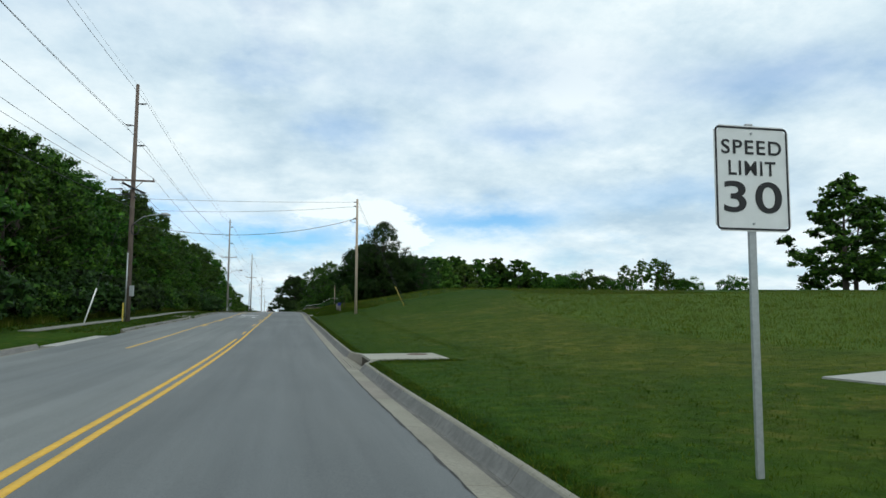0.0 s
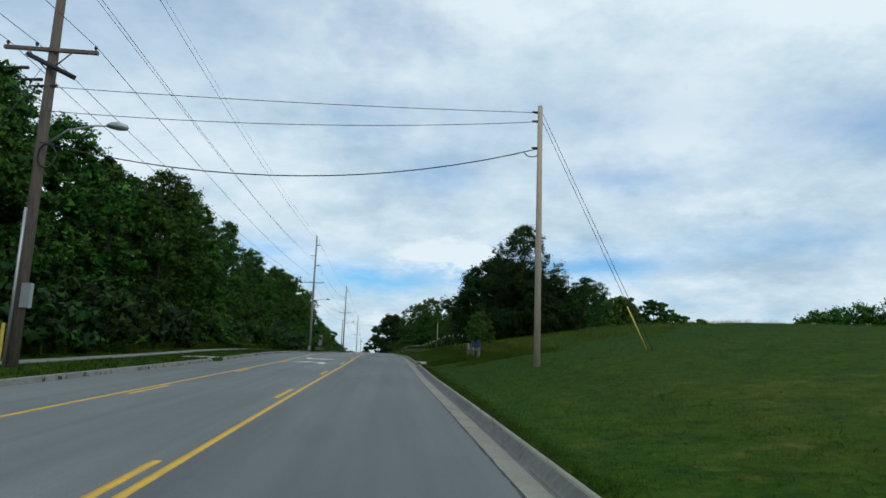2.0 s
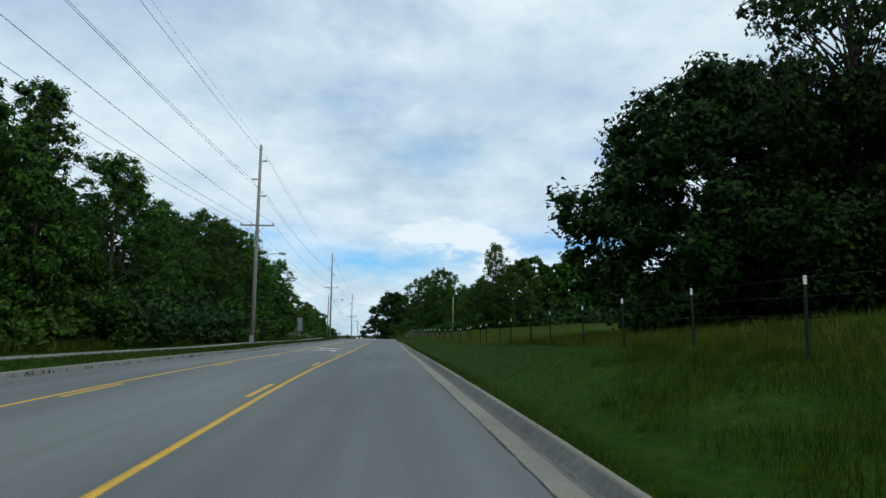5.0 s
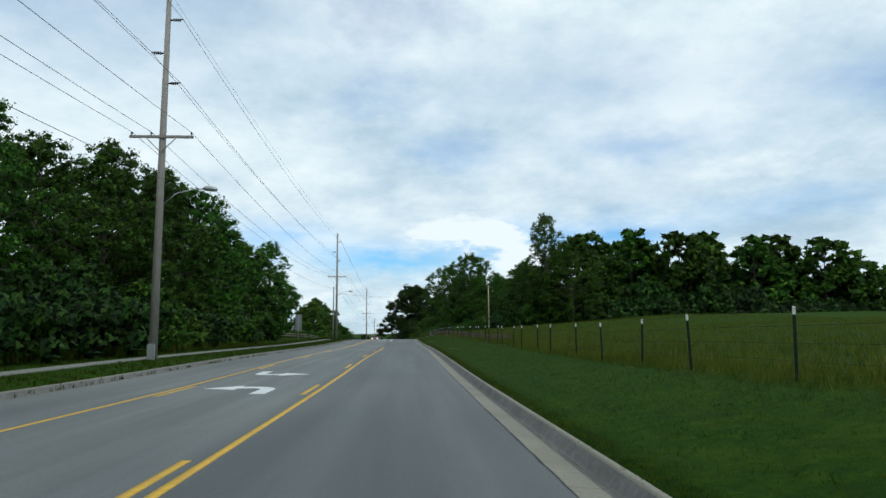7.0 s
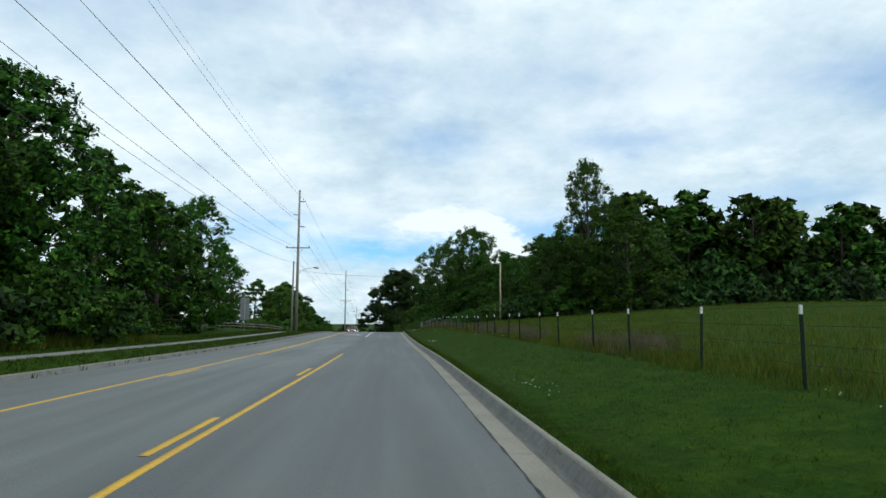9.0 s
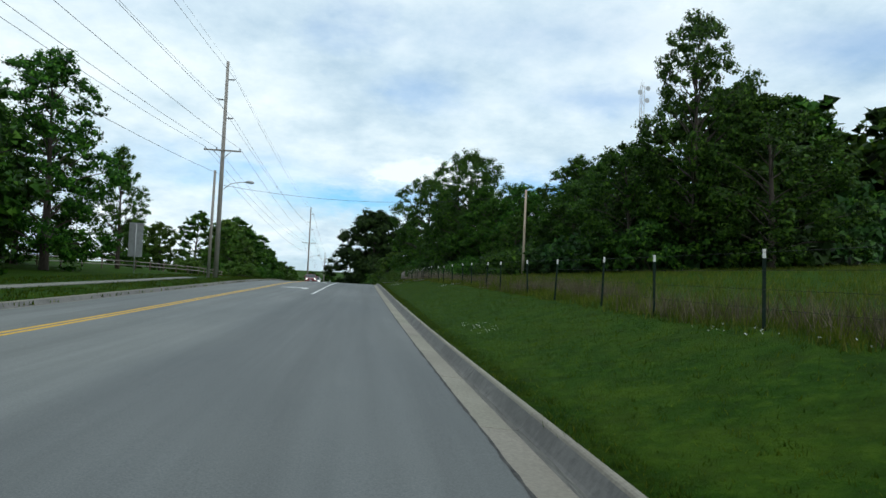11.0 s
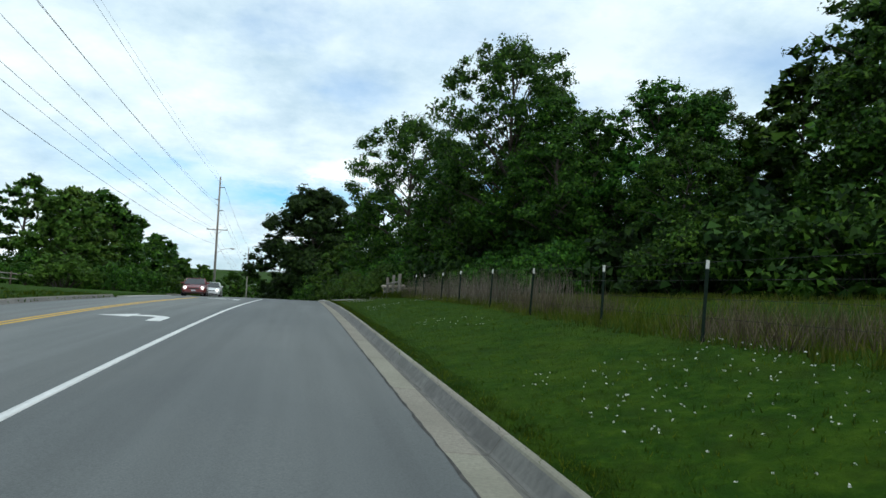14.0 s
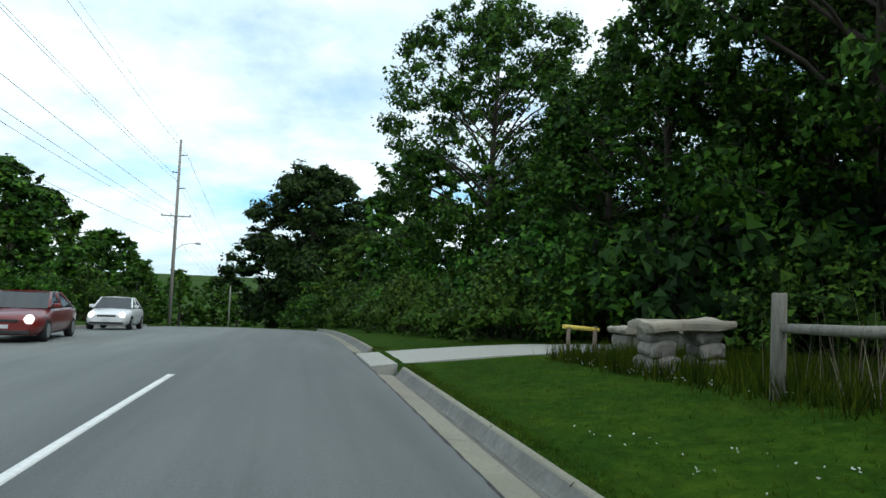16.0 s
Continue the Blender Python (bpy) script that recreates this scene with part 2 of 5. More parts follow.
    return m


def asphalt_material():
    """Grey worn asphalt: fine grain, long streaks of wear along the lanes, faint patches."""
    m, nt, b = nodes_of("asphalt")
    geo = nt.nodes.new("ShaderNodeNewGeometry")

    def layer(scale, stretch, detail):
        mp = nt.nodes.new("ShaderNodeMapping")
        mp.inputs["Scale"].default_value = stretch
        nt.links.new(geo.outputs["Position"], mp.inputs[0])
        n = add(nt, "ShaderNodeTexNoise", Scale=scale, Detail=detail, Roughness=0.6)
        nt.links.new(mp.outputs[0], n.inputs["Vector"])
        return n.outputs["Fac"]
    grain = layer(60, (1, 1, 1), 4)
    streak = layer(1.6, (1, 0.03, 1), 4)
    patch = layer(0.22, (1, 0.35, 1), 5)
    col = ramp(nt, grain, [(0.3, (0.099, 0.106, 0.104)), (0.7, (0.155, 0.164, 0.160))])
    for fac, stops in ((streak, [(0.35, (0.86, 0.86, 0.86)), (0.65, (1.12, 1.12, 1.12))]), (patch, [(0.38, (0.88, 0.89, 0.9)), (0.62, (1.1, 1.09, 1.07))])):
        mx = nt.nodes.new("ShaderNodeMix")
        mx.data_type, mx.blend_type = "RGBA", "MULTIPLY"
        mx.inputs[0].default_value = 1.0
        nt.links.new(col, mx.inputs[6])
        nt.links.new(ramp(nt, fac, stops), mx.inputs[7])
        col = mx.outputs[2]
    sep = nt.nodes.new("ShaderNodeSeparateXYZ")
    nt.links.new(geo.outputs["Position"], sep.inputs[0])
    lane = ramp(nt, math_node(nt, "MULTIPLY_ADD", sep.outputs[0], 0.1, 0.5), [(0.225, (1.16, 1.16, 1.15)), (0.27, (0.92, 0.93, 0.94))])
    mx = nt.nodes.new("ShaderNodeMix")
    mx.data_type, mx.blend_type = "RGBA", "MULTIPLY"
    mx.inputs[0].default_value = 1.0
    nt.links.new(col, mx.inputs[6])
    nt.links.new(lane, mx.inputs[7])
    nt.links.new(mx.outputs[2], b.inputs["Base Color"])
    b.inputs["Roughness"].default_value = 0.75
    b.inputs["Specular IOR Level"].default_value = 0.35
    bp = add(nt, "ShaderNodeBump", Strength=0.35, Distance=0.01)
    nt.links.new(grain, bp.inputs["Height"])
    nt.links.new(bp.outputs[0], b.inputs["Normal"])
    return m


ASPHALT = asphalt_material()
CONCRETE = noisy("concrete", (0.28, 0.28, 0.255), (0.40, 0.39, 0.355), 14, 0.9, 0.25, 0.8, 0.5, (0.33, 0.33, 0.30))
# Dirt stains and the sloping side's shade are both in this face colour.
KERB_FACE = noisy("stained and shaded kerb face", (0.13, 0.128, 0.12), (0.21, 0.205, 0.19), 9, 0.9, 0.3, 1.5, 0.6, (0.11, 0.108, 0.10), random_tint=0.05)
FLOW_LINE = noisy("dirt-stained gutter line", (0.055, 0.053, 0.048), (0.20, 0.195, 0.175), 5, 0.9, 0.3, 0.5, 0.5, (0.09, 0.086, 0.078), stretch=(14, 0.5, 6))
TAR = noisy("tarred joint", (0.02, 0.02, 0.02), (0.07, 0.068, 0.062), 6, 0.85, 0.4)
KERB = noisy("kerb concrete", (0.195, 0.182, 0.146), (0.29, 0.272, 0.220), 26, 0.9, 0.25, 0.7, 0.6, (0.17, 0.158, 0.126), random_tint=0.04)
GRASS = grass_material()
YELLOW = noisy("yellow road paint", (0.58, 0.33, 0.030), (0.72, 0.44, 0.055), 12, 0.7, 0.1, 2.0, 0.4, (0.44, 0.28, 0.06))
WHITE_PAINT = noisy("white road paint", (0.62, 0.63, 0.62), (0.78, 0.78, 0.76), 10, 0.7, 0.1, 1.5, 0.35, (0.48, 0.48, 0.47))
WOOD_BROWN = noisy("creosoted pole wood", (0.10, 0.075, 0.06), (0.21, 0.165, 0.135), 6, 0.9, 0.5, 0.7, 0.4, (0.12, 0.09, 0.075), stretch=(4, 4, 0.35))
WOOD_GREY = noisy("weathered grey wood", (0.22, 0.205, 0.185), (0.36, 0.34, 0.31), 6, 0.9, 0.5, 0.7, 0.4, (0.24, 0.20, 0.17), stretch=(4, 4, 0.35))
WOOD_FENCE = noisy("fence wood", (0.13, 0.12, 0.105), (0.26, 0.24, 0.21), 6, 0.9, 0.5, 0.7, 0.4, (0.15, 0.125, 0.10), stretch=(4, 4, 0.6))
FOOTWAY = noisy("weathered footway concrete", (0.16, 0.16, 0.14), (0.25, 0.245, 0.22), 12, 0.9, 0.3, 0.8, 0.5, (0.17, 0.175, 0.14))
WOOD_TAN = noisy("tan pole wood", (0.36, 0.28, 0.20), (0.52, 0.42, 0.31), 6, 0.9, 0.5, 0.5, 0.5, (0.44, 0.39, 0.34), stretch=(4, 4, 0.35))
BARK = noisy("bark", (0.035, 0.028, 0.022), (0.09, 0.075, 0.06), 8, 0.95, 0.7, 1.0, 0.4, stretch=(2, 2, 0.5))
METAL = noisy("galvanised steel", (0.35, 0.37, 0.37), (0.48, 0.50, 0.50), 20, 0.5, 0.05, 2, 0.4, metal=0.7)
WIRE = noisy("cable", (0.03, 0.03, 0.032), (0.06, 0.06, 0.062), 5, 0.6)
LEAF = leaf_material("oak leaves", (0.010, 0.036, 0.003), (0.031, 0.092, 0.006), (0.088, 0.190, 0.015), 0.17, 0.62)
# Leaf colour darkened for trees against bright sky and for shade under trees.
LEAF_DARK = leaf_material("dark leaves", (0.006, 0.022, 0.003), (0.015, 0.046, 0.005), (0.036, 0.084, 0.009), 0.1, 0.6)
LEAF_LIGHT = leaf_material("light leaves", (0.026, 0.070, 0.006), (0.054, 0.118, 0.011), (0.095, 0.170, 0.020), 0.15, 0.6)
BLADE = leaf_material("grass blades", (0.022, 0.056, 0.0028), (0.046, 0.092, 0.0045), (0.120, 0.150, 0.012), 0.45, upright=True)
DITCH = leaf_material("lush dark grass", (0.027, 0.070, 0.003), (0.052, 0.110, 0.005), (0.108, 0.148, 0.014), 0.35, upright=True)
FIELD = leaf_material("tall field grass", (0.066, 0.120, 0.009), (0.112, 0.172, 0.015), (0.205, 0.212, 0.050), 0.45, upright=True)
STALK = leaf_material("pale dead stalks", (0.16, 0.14, 0.10), (0.27, 0.245, 0.18), (0.42, 0.385, 0.30), 0.3, upright=True)
DRY = leaf_material("dry weeds", (0.085, 0.072, 0.045), (0.17, 0.145, 0.09), (0.32, 0.28, 0.19), 0.45, upright=True)


# ---- mesh helpers ----
def part(name, bm, material, parent=None, label=""):
    me = bpy.data.meshes.new(name)
    bm.to_mesh(me)
    bm.free()
    return from_mesh(name, me, material, parent, label)


def from_mesh(name, me, material, parent=None, label=""):
    ob = new(name, me)
    if material and not me.materials:
        me.materials.append(material)
    ob.parent = parent
    if label:
        ob["label"] = label
    return ob


def empty(name, m, label, category, group="", kind=""):
    ob = new(name)
    ob.empty_display_size = 0.2
    ob.matrix_basis = m
    return tagged(ob, label, category, group, kind)


def raw(name, verts, faces, smooth=False, bough=None):
    """A mesh from arrays; faces all with the same number of corners."""
    verts, faces = np.asarray(verts, dtype=np.float32), np.asarray(faces, dtype=np.int32)
    me = bpy.data.meshes.new(name)
    n, k = faces.shape
    me.vertices.add(len(verts))
    me.vertices.foreach_set("co", verts.ravel())
    me.loops.add(n * k)
    me.loops.foreach_set("vertex_index", faces.ravel())
    me.polygons.add(n)
    me.polygons.foreach_set("loop_start", np.arange(0, n * k, k, dtype=np.int32))
    me.polygons.foreach_set("loop_total", np.full(n, k, dtype=np.int32))
    if smooth:
        me.polygons.foreach_set("use_smooth", np.ones(n, dtype=bool))
    if bough is not None:
        me.attributes.new("bough", "FLOAT_VECTOR", "POINT").data.foreach_set("vector", np.asarray(bough, dtype=np.float32).ravel())
    me.update(calc_edges=True)
    return me


def box(bm, x0, x1, y0, y1, z0, z1, bevel=0.0):
    vs = [bm.verts.new(c) for c in ((x0, y0, z0), (x1, y0, z0), (x1, y1, z0), (x0, y1, z0), (x0, y0, z1), (x1, y0, z1), (x1, y1, z1), (x0, y1, z1))]
    fs = [bm.faces.new([vs[i] for i in q]) for q in ((3, 2, 1, 0), (4, 5, 6, 7), (0, 1, 5, 4), (1, 2, 6, 5), (2, 3, 7, 6), (3, 0, 4, 7))]
    if bevel:
        es = {e for f in fs for e in f.edges}
        bmesh.ops.bevel(bm, geom=list(es), offset=bevel, segments=2, affect="EDGES", profile=0.5)
    return vs


def tube(bm, pts, radii, sides=8, caps=True):
    """A round tube along points, tapering by the radii."""
    pts = [Vector(p) for p in pts]
    if not hasattr(radii, "__len__"):
        radii = [radii] * len(pts)
    rings, up = [], None
    for i, p in enumerate(pts):
        d = (pts[min(i + 1, len(pts) - 1)] - pts[max(i - 1, 0)]).normalized()
        if up is None:
            up = d.orthogonal().normalized()
        side = d.cross(up).normalized()
        up = side.cross(d).normalized()
        rings.append([bm.verts.new(p + radii[i] * (math.cos(a) * up + math.sin(a) * side)) for a in (2 * math.pi * k / sides for k in range(sides))])
    for a, b in zip(rings, rings[1:]):
        for k in range(sides):
            f = bm.faces.new((a[k], a[(k + 1) % sides], b[(k + 1) % sides], b[k]))
            f.smooth = True
    if caps:
        bm.faces.new(rings[0][::-1])
        bm.faces.new(rings[-1])


def knots(pairs):
    """A smooth curve through (place, value) pairs, flat at the ends."""
    xs, ys = [float(p[0]) for p in pairs], [float(p[1]) for p in pairs]
    sl = [0.0] + [(ys[i + 1] - ys[i - 1]) / (xs[i + 1] - xs[i - 1]) for i in range(1, len(xs) - 1)] + [0.0]

    def f(x):
        if x <= xs[0]:
            return ys[0]
        if x >= xs[-1]:
            return ys[-1]
        i = 0
        while xs[i + 1] < x:
            i += 1
        h = xs[i + 1] - xs[i]
        t = (x - xs[i]) / h
        u = 1 - t
        return ys[i] * (1 + 2 * t) * u * u + h * sl[i] * t * u * u + ys[i + 1] * t * t * (3 - 2 * t) - h * sl[i + 1] * t * t * u
    return f


# ---- the lie of the land ----
road_z = knots([(-400, -0.6), (-60, 0.1), (-10, 0.1), (3, 0), (8, -0.034), (14, -0.101), (22, -0.111), (32, -0.034), (45, 0.152), (58, 0.304), (70, 0.474), (82, 0.672), (95, 0.742), (110, 0.67), (125, 0.56), (140, 0.542), (160, 0.412), (180, 0.264), (195, 0.237), (205, 0.222), (215, 0.225), (225, 0.169), (235, 0.039), (245, -0.212), (258, -0.648), (270, -1.2), (282, -2), (300, -3.4), (340, -6.8), (400, -12), (460, -15), (700, -18), (3000, -20)])
road_x = knots([(-400, -0.3), (-60, -0.3), (-10, -0.305), (3, -0.314), (8, -0.302), (14, -0.3), (22, -0.258), (32, -0.228), (45, -0.222), (58, -0.222), (70, -0.144), (82, -0.121), (95, -0.176), (110, -0.115), (125, -0.047), (140, 0.006), (160, 0.16), (180, 0.078), (195, 0.024), (205, 0.023), (215, 0.015), (225, 0.049), (235, 0.123), (245, 0.217), (258, 0.374), (270, 0.45), (290, 0.2), (320, -2.6), (350, -9), (400, -24), (460, -48), (700, -150), (3000, -150)])
X_GUT, X_FACE, X_BACK = 1.43, 1.85, 2.02
X_LFACE, X_LBACK = -9.34, -9.51
X_R, X_L = -2.256, -5.90
rise_right = knots([(-200, 1.0), (-30, 1.7), (10, 2.2), (30, 2.4), (48, 2.35), (63, 2.75), (76, 2.75), (92, 2.3), (105, 2.2), (130, 1.5), (165, 1.7), (190, 2.8), (207, 2.9), (222, 2.2), (235, 1.5), (245, 0.8), (300, 0.5), (600, 0)])
bank_reach = knots([(-200, 36), (15, 36), (40, 24), (55, 17), (90, 17), (110, 30), (125, 36), (3000, 36)])
rise_left = knots([(-200, 0.6), (150, 0.8), (190, 1.2), (235, 2.2), (270, 2.6), (330, 1.5), (600, 0)])
verge_rise = knots([(-200, 0), (48, 0), (62, 0.15), (72, 0.22), (85, 0.40), (105, 0.38), (117, 0.32), (140, 0.31), (152, 0.42), (172, 0.52), (188, 0.50), (205, 0.40), (228, 0.34), (245, 0.40), (254, 0.2), (270, 0.1), (600, 0)])
bank_bow = knots([(-200, 1.6), (15, 1.6), (40, 1.2), (54, 1.05), (70, 1.35), (90, 1.2), (120, 1.0), (3000, 1.0)])


# the eastern storm drains: apron from and to, slab from and to, reach of the slab
DRAINS = [(18.0, 22.4, 18.9, 21.0, 2.62), (70.2, 75.5, 71.1, 74.1, 2.82)]
DRAIN_SET = 0.33
# level beds of the storm drains: y from, y to, and how far from the road
HOLLOWS = [(18.6, 21.2, 4.45), (70.95, 74.4, 4.65)]


def ground_z(x, y):
    """Height of the earth beside the road."""
    z = road_z(y)
    x -= road_x(y)
    if x > X_BACK:
        d = x - X_BACK
        s = min(d / bank_reach(y), 1.0) ** bank_bow(y)
        v = min(d / 3.8, 1.0)
        z += 0.10 + verge_rise(y) * v * v * (3 - 2 * v) + rise_right(y) * (1.35 * s - 0.35 * s * s) + 0.02 * max(0.0, x - 40) * math.exp(-max(0, x - 40) / 60)
        z += 0.10 * noise.noise((x * 0.12, y * 0.12, 3.0)) * min(1, d / 6)
        for y0, y1, x1 in HOLLOWS:
            u = max(y0 - y, y - y1, x - x1, 0.0) / 0.9
            if u < 1:
                z += (min(z, road_z(y) + 0.11) - z) * (1 - u * u * (3 - 2 * u))
    elif x < X_LBACK:
        d = X_LBACK - x
        s = min(max(d - 6, 0) / 45.0, 1.0)
        z += 0.10 + rise_left(y) * (s * s * (3 - 2 * s)) + 0.02 * min(d, 8)
        z += 0.10 * noise.noise((x * 0.12, y * 0.12, 9.0)) * min(1, max(0, d - 5.5) / 6)
    return z


def axis(stops):
    out = []
    for a, b, step in stops:
        n = max(1, round((b - a) / step))
        out += list(np.linspace(a, b, n, endpoint=False))
    return out + [stops[-1][1]]


ys_axis = axis([(-800, -100, 70), (-100, -20, 8), (-20, 16, 1.5), (16, 24, 0.8), (24, 68, 1.5), (68, 78, 0.8), (78, 300, 1.5), (300, 460, 5), (460, 700, 24), (700, 3000, 200)])
xs_left = axis([(-3000, -400, 260), (-400, -100, 30), (-100, -40, 4), (-40, X_LBACK, 1.5)])
xs_right = axis([(X_BACK, 8, 0.6), (8, 30, 1.0), (30, 80, 3), (80, 400, 25), (400, 3000, 260)])


def earth_edge(y):
    """Where the earth begins beside the kerb, behind the wings and pits of the drains too."""
    for y0, y1, s0, s1, _ in DRAINS:
        if s0 - 0.04 < y < s1 + 0.04:
            return X_FACE + DRAIN_SET + 0.61
        if y0 < y < y1:
            w = (y - y0) / (s0 - y0) if y < s0 else (y1 - y) / (y1 - s1)
            return X_BACK + DRAIN_SET * (w if y < s0 else w * w * (3 - 2 * w))
    return X_BACK


for y0, y1, s0, s1, _ in DRAINS:
    ys_axis += [y0, y1] + [s + d for s in (s0, s1) for d in (-0.05, -0.03, 0.03, 0.05)]
ys_axis.sort()


def build_ground():
    cols = [(x, 0) for x in xs_left] + [(X_LBACK, -0.6), (X_BACK, -0.6)] + [(x, 0) for x in xs_right]
    verts = []
    for y in ys_axis:
        edge = earth_edge(y)
        for x, dz in cols:
            if 0 < x < 4:
                x = edge + (x - X_BACK) * (4 - edge) / (4 - X_BACK)
            verts.append((x + road_x(y), y, ground_z(x + road_x(y) + (1e-6 if x > 0 else -1e-6), y) if dz == 0 else road_z(y) + dz))
    k = len(cols)
    faces = [(j * k + i, j * k + i + 1, (j + 1) * k + i + 1, (j + 1) * k + i) for j in range(len(ys_axis) - 1) for i in range(k - 1)]
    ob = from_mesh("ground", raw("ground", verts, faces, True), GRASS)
    return tagged(ob, "mown green and yellowish grass on gently rising ground", "grass", kind="structure")


def strip(name, profile, y0, y1, material, step=1.5):
    """A long solid swept along the road: profile is (x, height over the road) round its outline."""
    ys = list(np.linspace(y0, y1, max(2, round((y1 - y0) / step) + 1)))
    k = len(profile)
    verts = [(x + road_x(y), y, road_z(y) + h) for y in ys for x, h in profile]
    faces = [(j * k + i, j * k + (i + 1) % k, (j + 1) * k + (i + 1) % k, (j + 1) * k + i) for j in range(len(ys) - 1) for i in range(k)]
    me = bpy.data.meshes.new(name)
    me.from_pydata(verts, [], [f[::-1] for f in faces] + [tuple(range(k)), tuple(reversed(range((len(ys) - 1) * k, len(ys) * k)))])
    me.update()
    return from_mesh(name, me, material)


def crown_h(x):
    """The road's slight crown."""
    return -0.012 * abs(x + 4.0)


build_ground()
pr = [(x, crown_h(x) + 0.05) for x in (X_GUT, -1, -4.2, -7.0, X_LFACE + 0.42)]
road = strip("road", [(X_LFACE + 0.42, -0.4), (X_GUT, -0.4)] + pr, -150, 700, ASPHALT)
tagged(road, "worn grey asphalt road with painted lanes", "road", kind="structure")
GUT_H = crown_h(X_GUT) + 0.045

# ---- kerbs and gutters ----
def kerb_mesh(name, length, side):
    """One poured length of gutter and kerb, along y from 0; side 1: kerb at +x."""
    prof = [(-0.42, -0.2), (-0.42, 0.0), (-0.085, -0.031), (-0.045, -0.034), (-0.02, -0.025), (0.0, -0.005), (0.085, 0.115), (0.10, 0.132), (0.12, 0.14), (0.16, 0.14), (0.172, 0.13), (0.175, 0.10), (0.175, -0.2)]
    bm = bmesh.new()
    rows = [[bm.verts.new((side * x, y, z)) for x, z in prof] for y in (0.0, 0.012, length - 0.018, length - 0.006)]
    k = len(prof)
    for v in rows[0] + rows[3]:
        v.co.z -= 0.012
    for a, b in zip(rows, rows[1:]):
        for i in range(k):
            q = (a[i], b[i], b[(i + 1) % k], a[(i + 1) % k])
            f = bm.faces.new(q if side > 0 else q[::-1])
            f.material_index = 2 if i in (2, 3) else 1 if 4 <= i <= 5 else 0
    bm.faces.new(rows[0] if side > 0 else rows[0][::-1])
    bm.faces.new(rows[3][::-1] if side > 0 else rows[3])
    bmesh.ops.recalc_face_normals(bm, faces=bm.faces)
    me = bpy.data.meshes.new(name)
    bm.to_mesh(me)
    bm.free()
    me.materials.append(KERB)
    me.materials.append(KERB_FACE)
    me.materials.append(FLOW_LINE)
    return me


def run_kerb(name, x, side, stretches):
    top = empty(name, pose(0, 0, 0), "pale weathered concrete kerb and gutter along the asphalt", "kerb", kind="structure")
    for y0, y1 in stretches:
        n = max(1, round((y1 - y0) / 3.05))
        step = (y1 - y0) / n
        me = kerb_mesh("kerb_piece", step, side)
        for k in range(n):
            y = y0 + k * step
            ob = new("kerb_piece", me)
            ob.parent = top
            dz, dx = road_z(y + step) - road_z(y), road_x(y + step) - road_x(y)
            ob.matrix_basis = pose(x + road_x(y), y, road_z(y) + GUT_H, math.degrees(math.atan2(dz, step)), 0, -math.degrees(math.atan2(dx, step)))
    return top


run_kerb("kerb_east", X_FACE, 1, [(-12, 18.0), (22.4, 70.2), (75.5, 255.8), (261.5, 290)])
run_kerb("kerb_west", X_LFACE, -1, [(-12, 28.5), (41.5, 68.4), (71.4, 248.0), (262, 290)])


def slab(name, x0, x1, y0, y1, top, material, label, skirt=0.25, kind="structure", bevel=0.012, joint=0.0):
    """A concrete slab that follows the ground; top: height over the road, or None for the ground's own."""
    ny, nx = max(1, round((y1 - y0) / 1.5)), max(1, round((x1 - x0) / 1.5))
    bm = bmesh.new()
    grid = []
    for j in range(ny + 1):
        row = []
        for i in range(nx + 1):
            xx, yy = x0 + (x1 - x0) * i / nx, y0 + (y1 - y0) * j / ny
            xx += road_x(yy)
            row.append(bm.verts.new((xx, yy, (ground_z(xx, yy) + 0.035) if top is None else road_z(yy) + top(xx - road_x(yy)))))
        grid.append(row)
    fs = [bm.faces.new((grid[j][i], grid[j][i + 1], grid[j + 1][i + 1], grid[j + 1][i])) for j in range(ny) for i in range(nx)]
    r = bmesh.ops.extrude_face_region(bm, geom=fs)
    for v in r["geom"]:
        if isinstance(v, bmesh.types.BMVert):
            v.co.z -= skirt
    bmesh.ops.recalc_face_normals(bm, faces=bm.faces)
    ob = part(name, bm, material)
    return tagged(ob, label, "concrete slab", kind=kind)


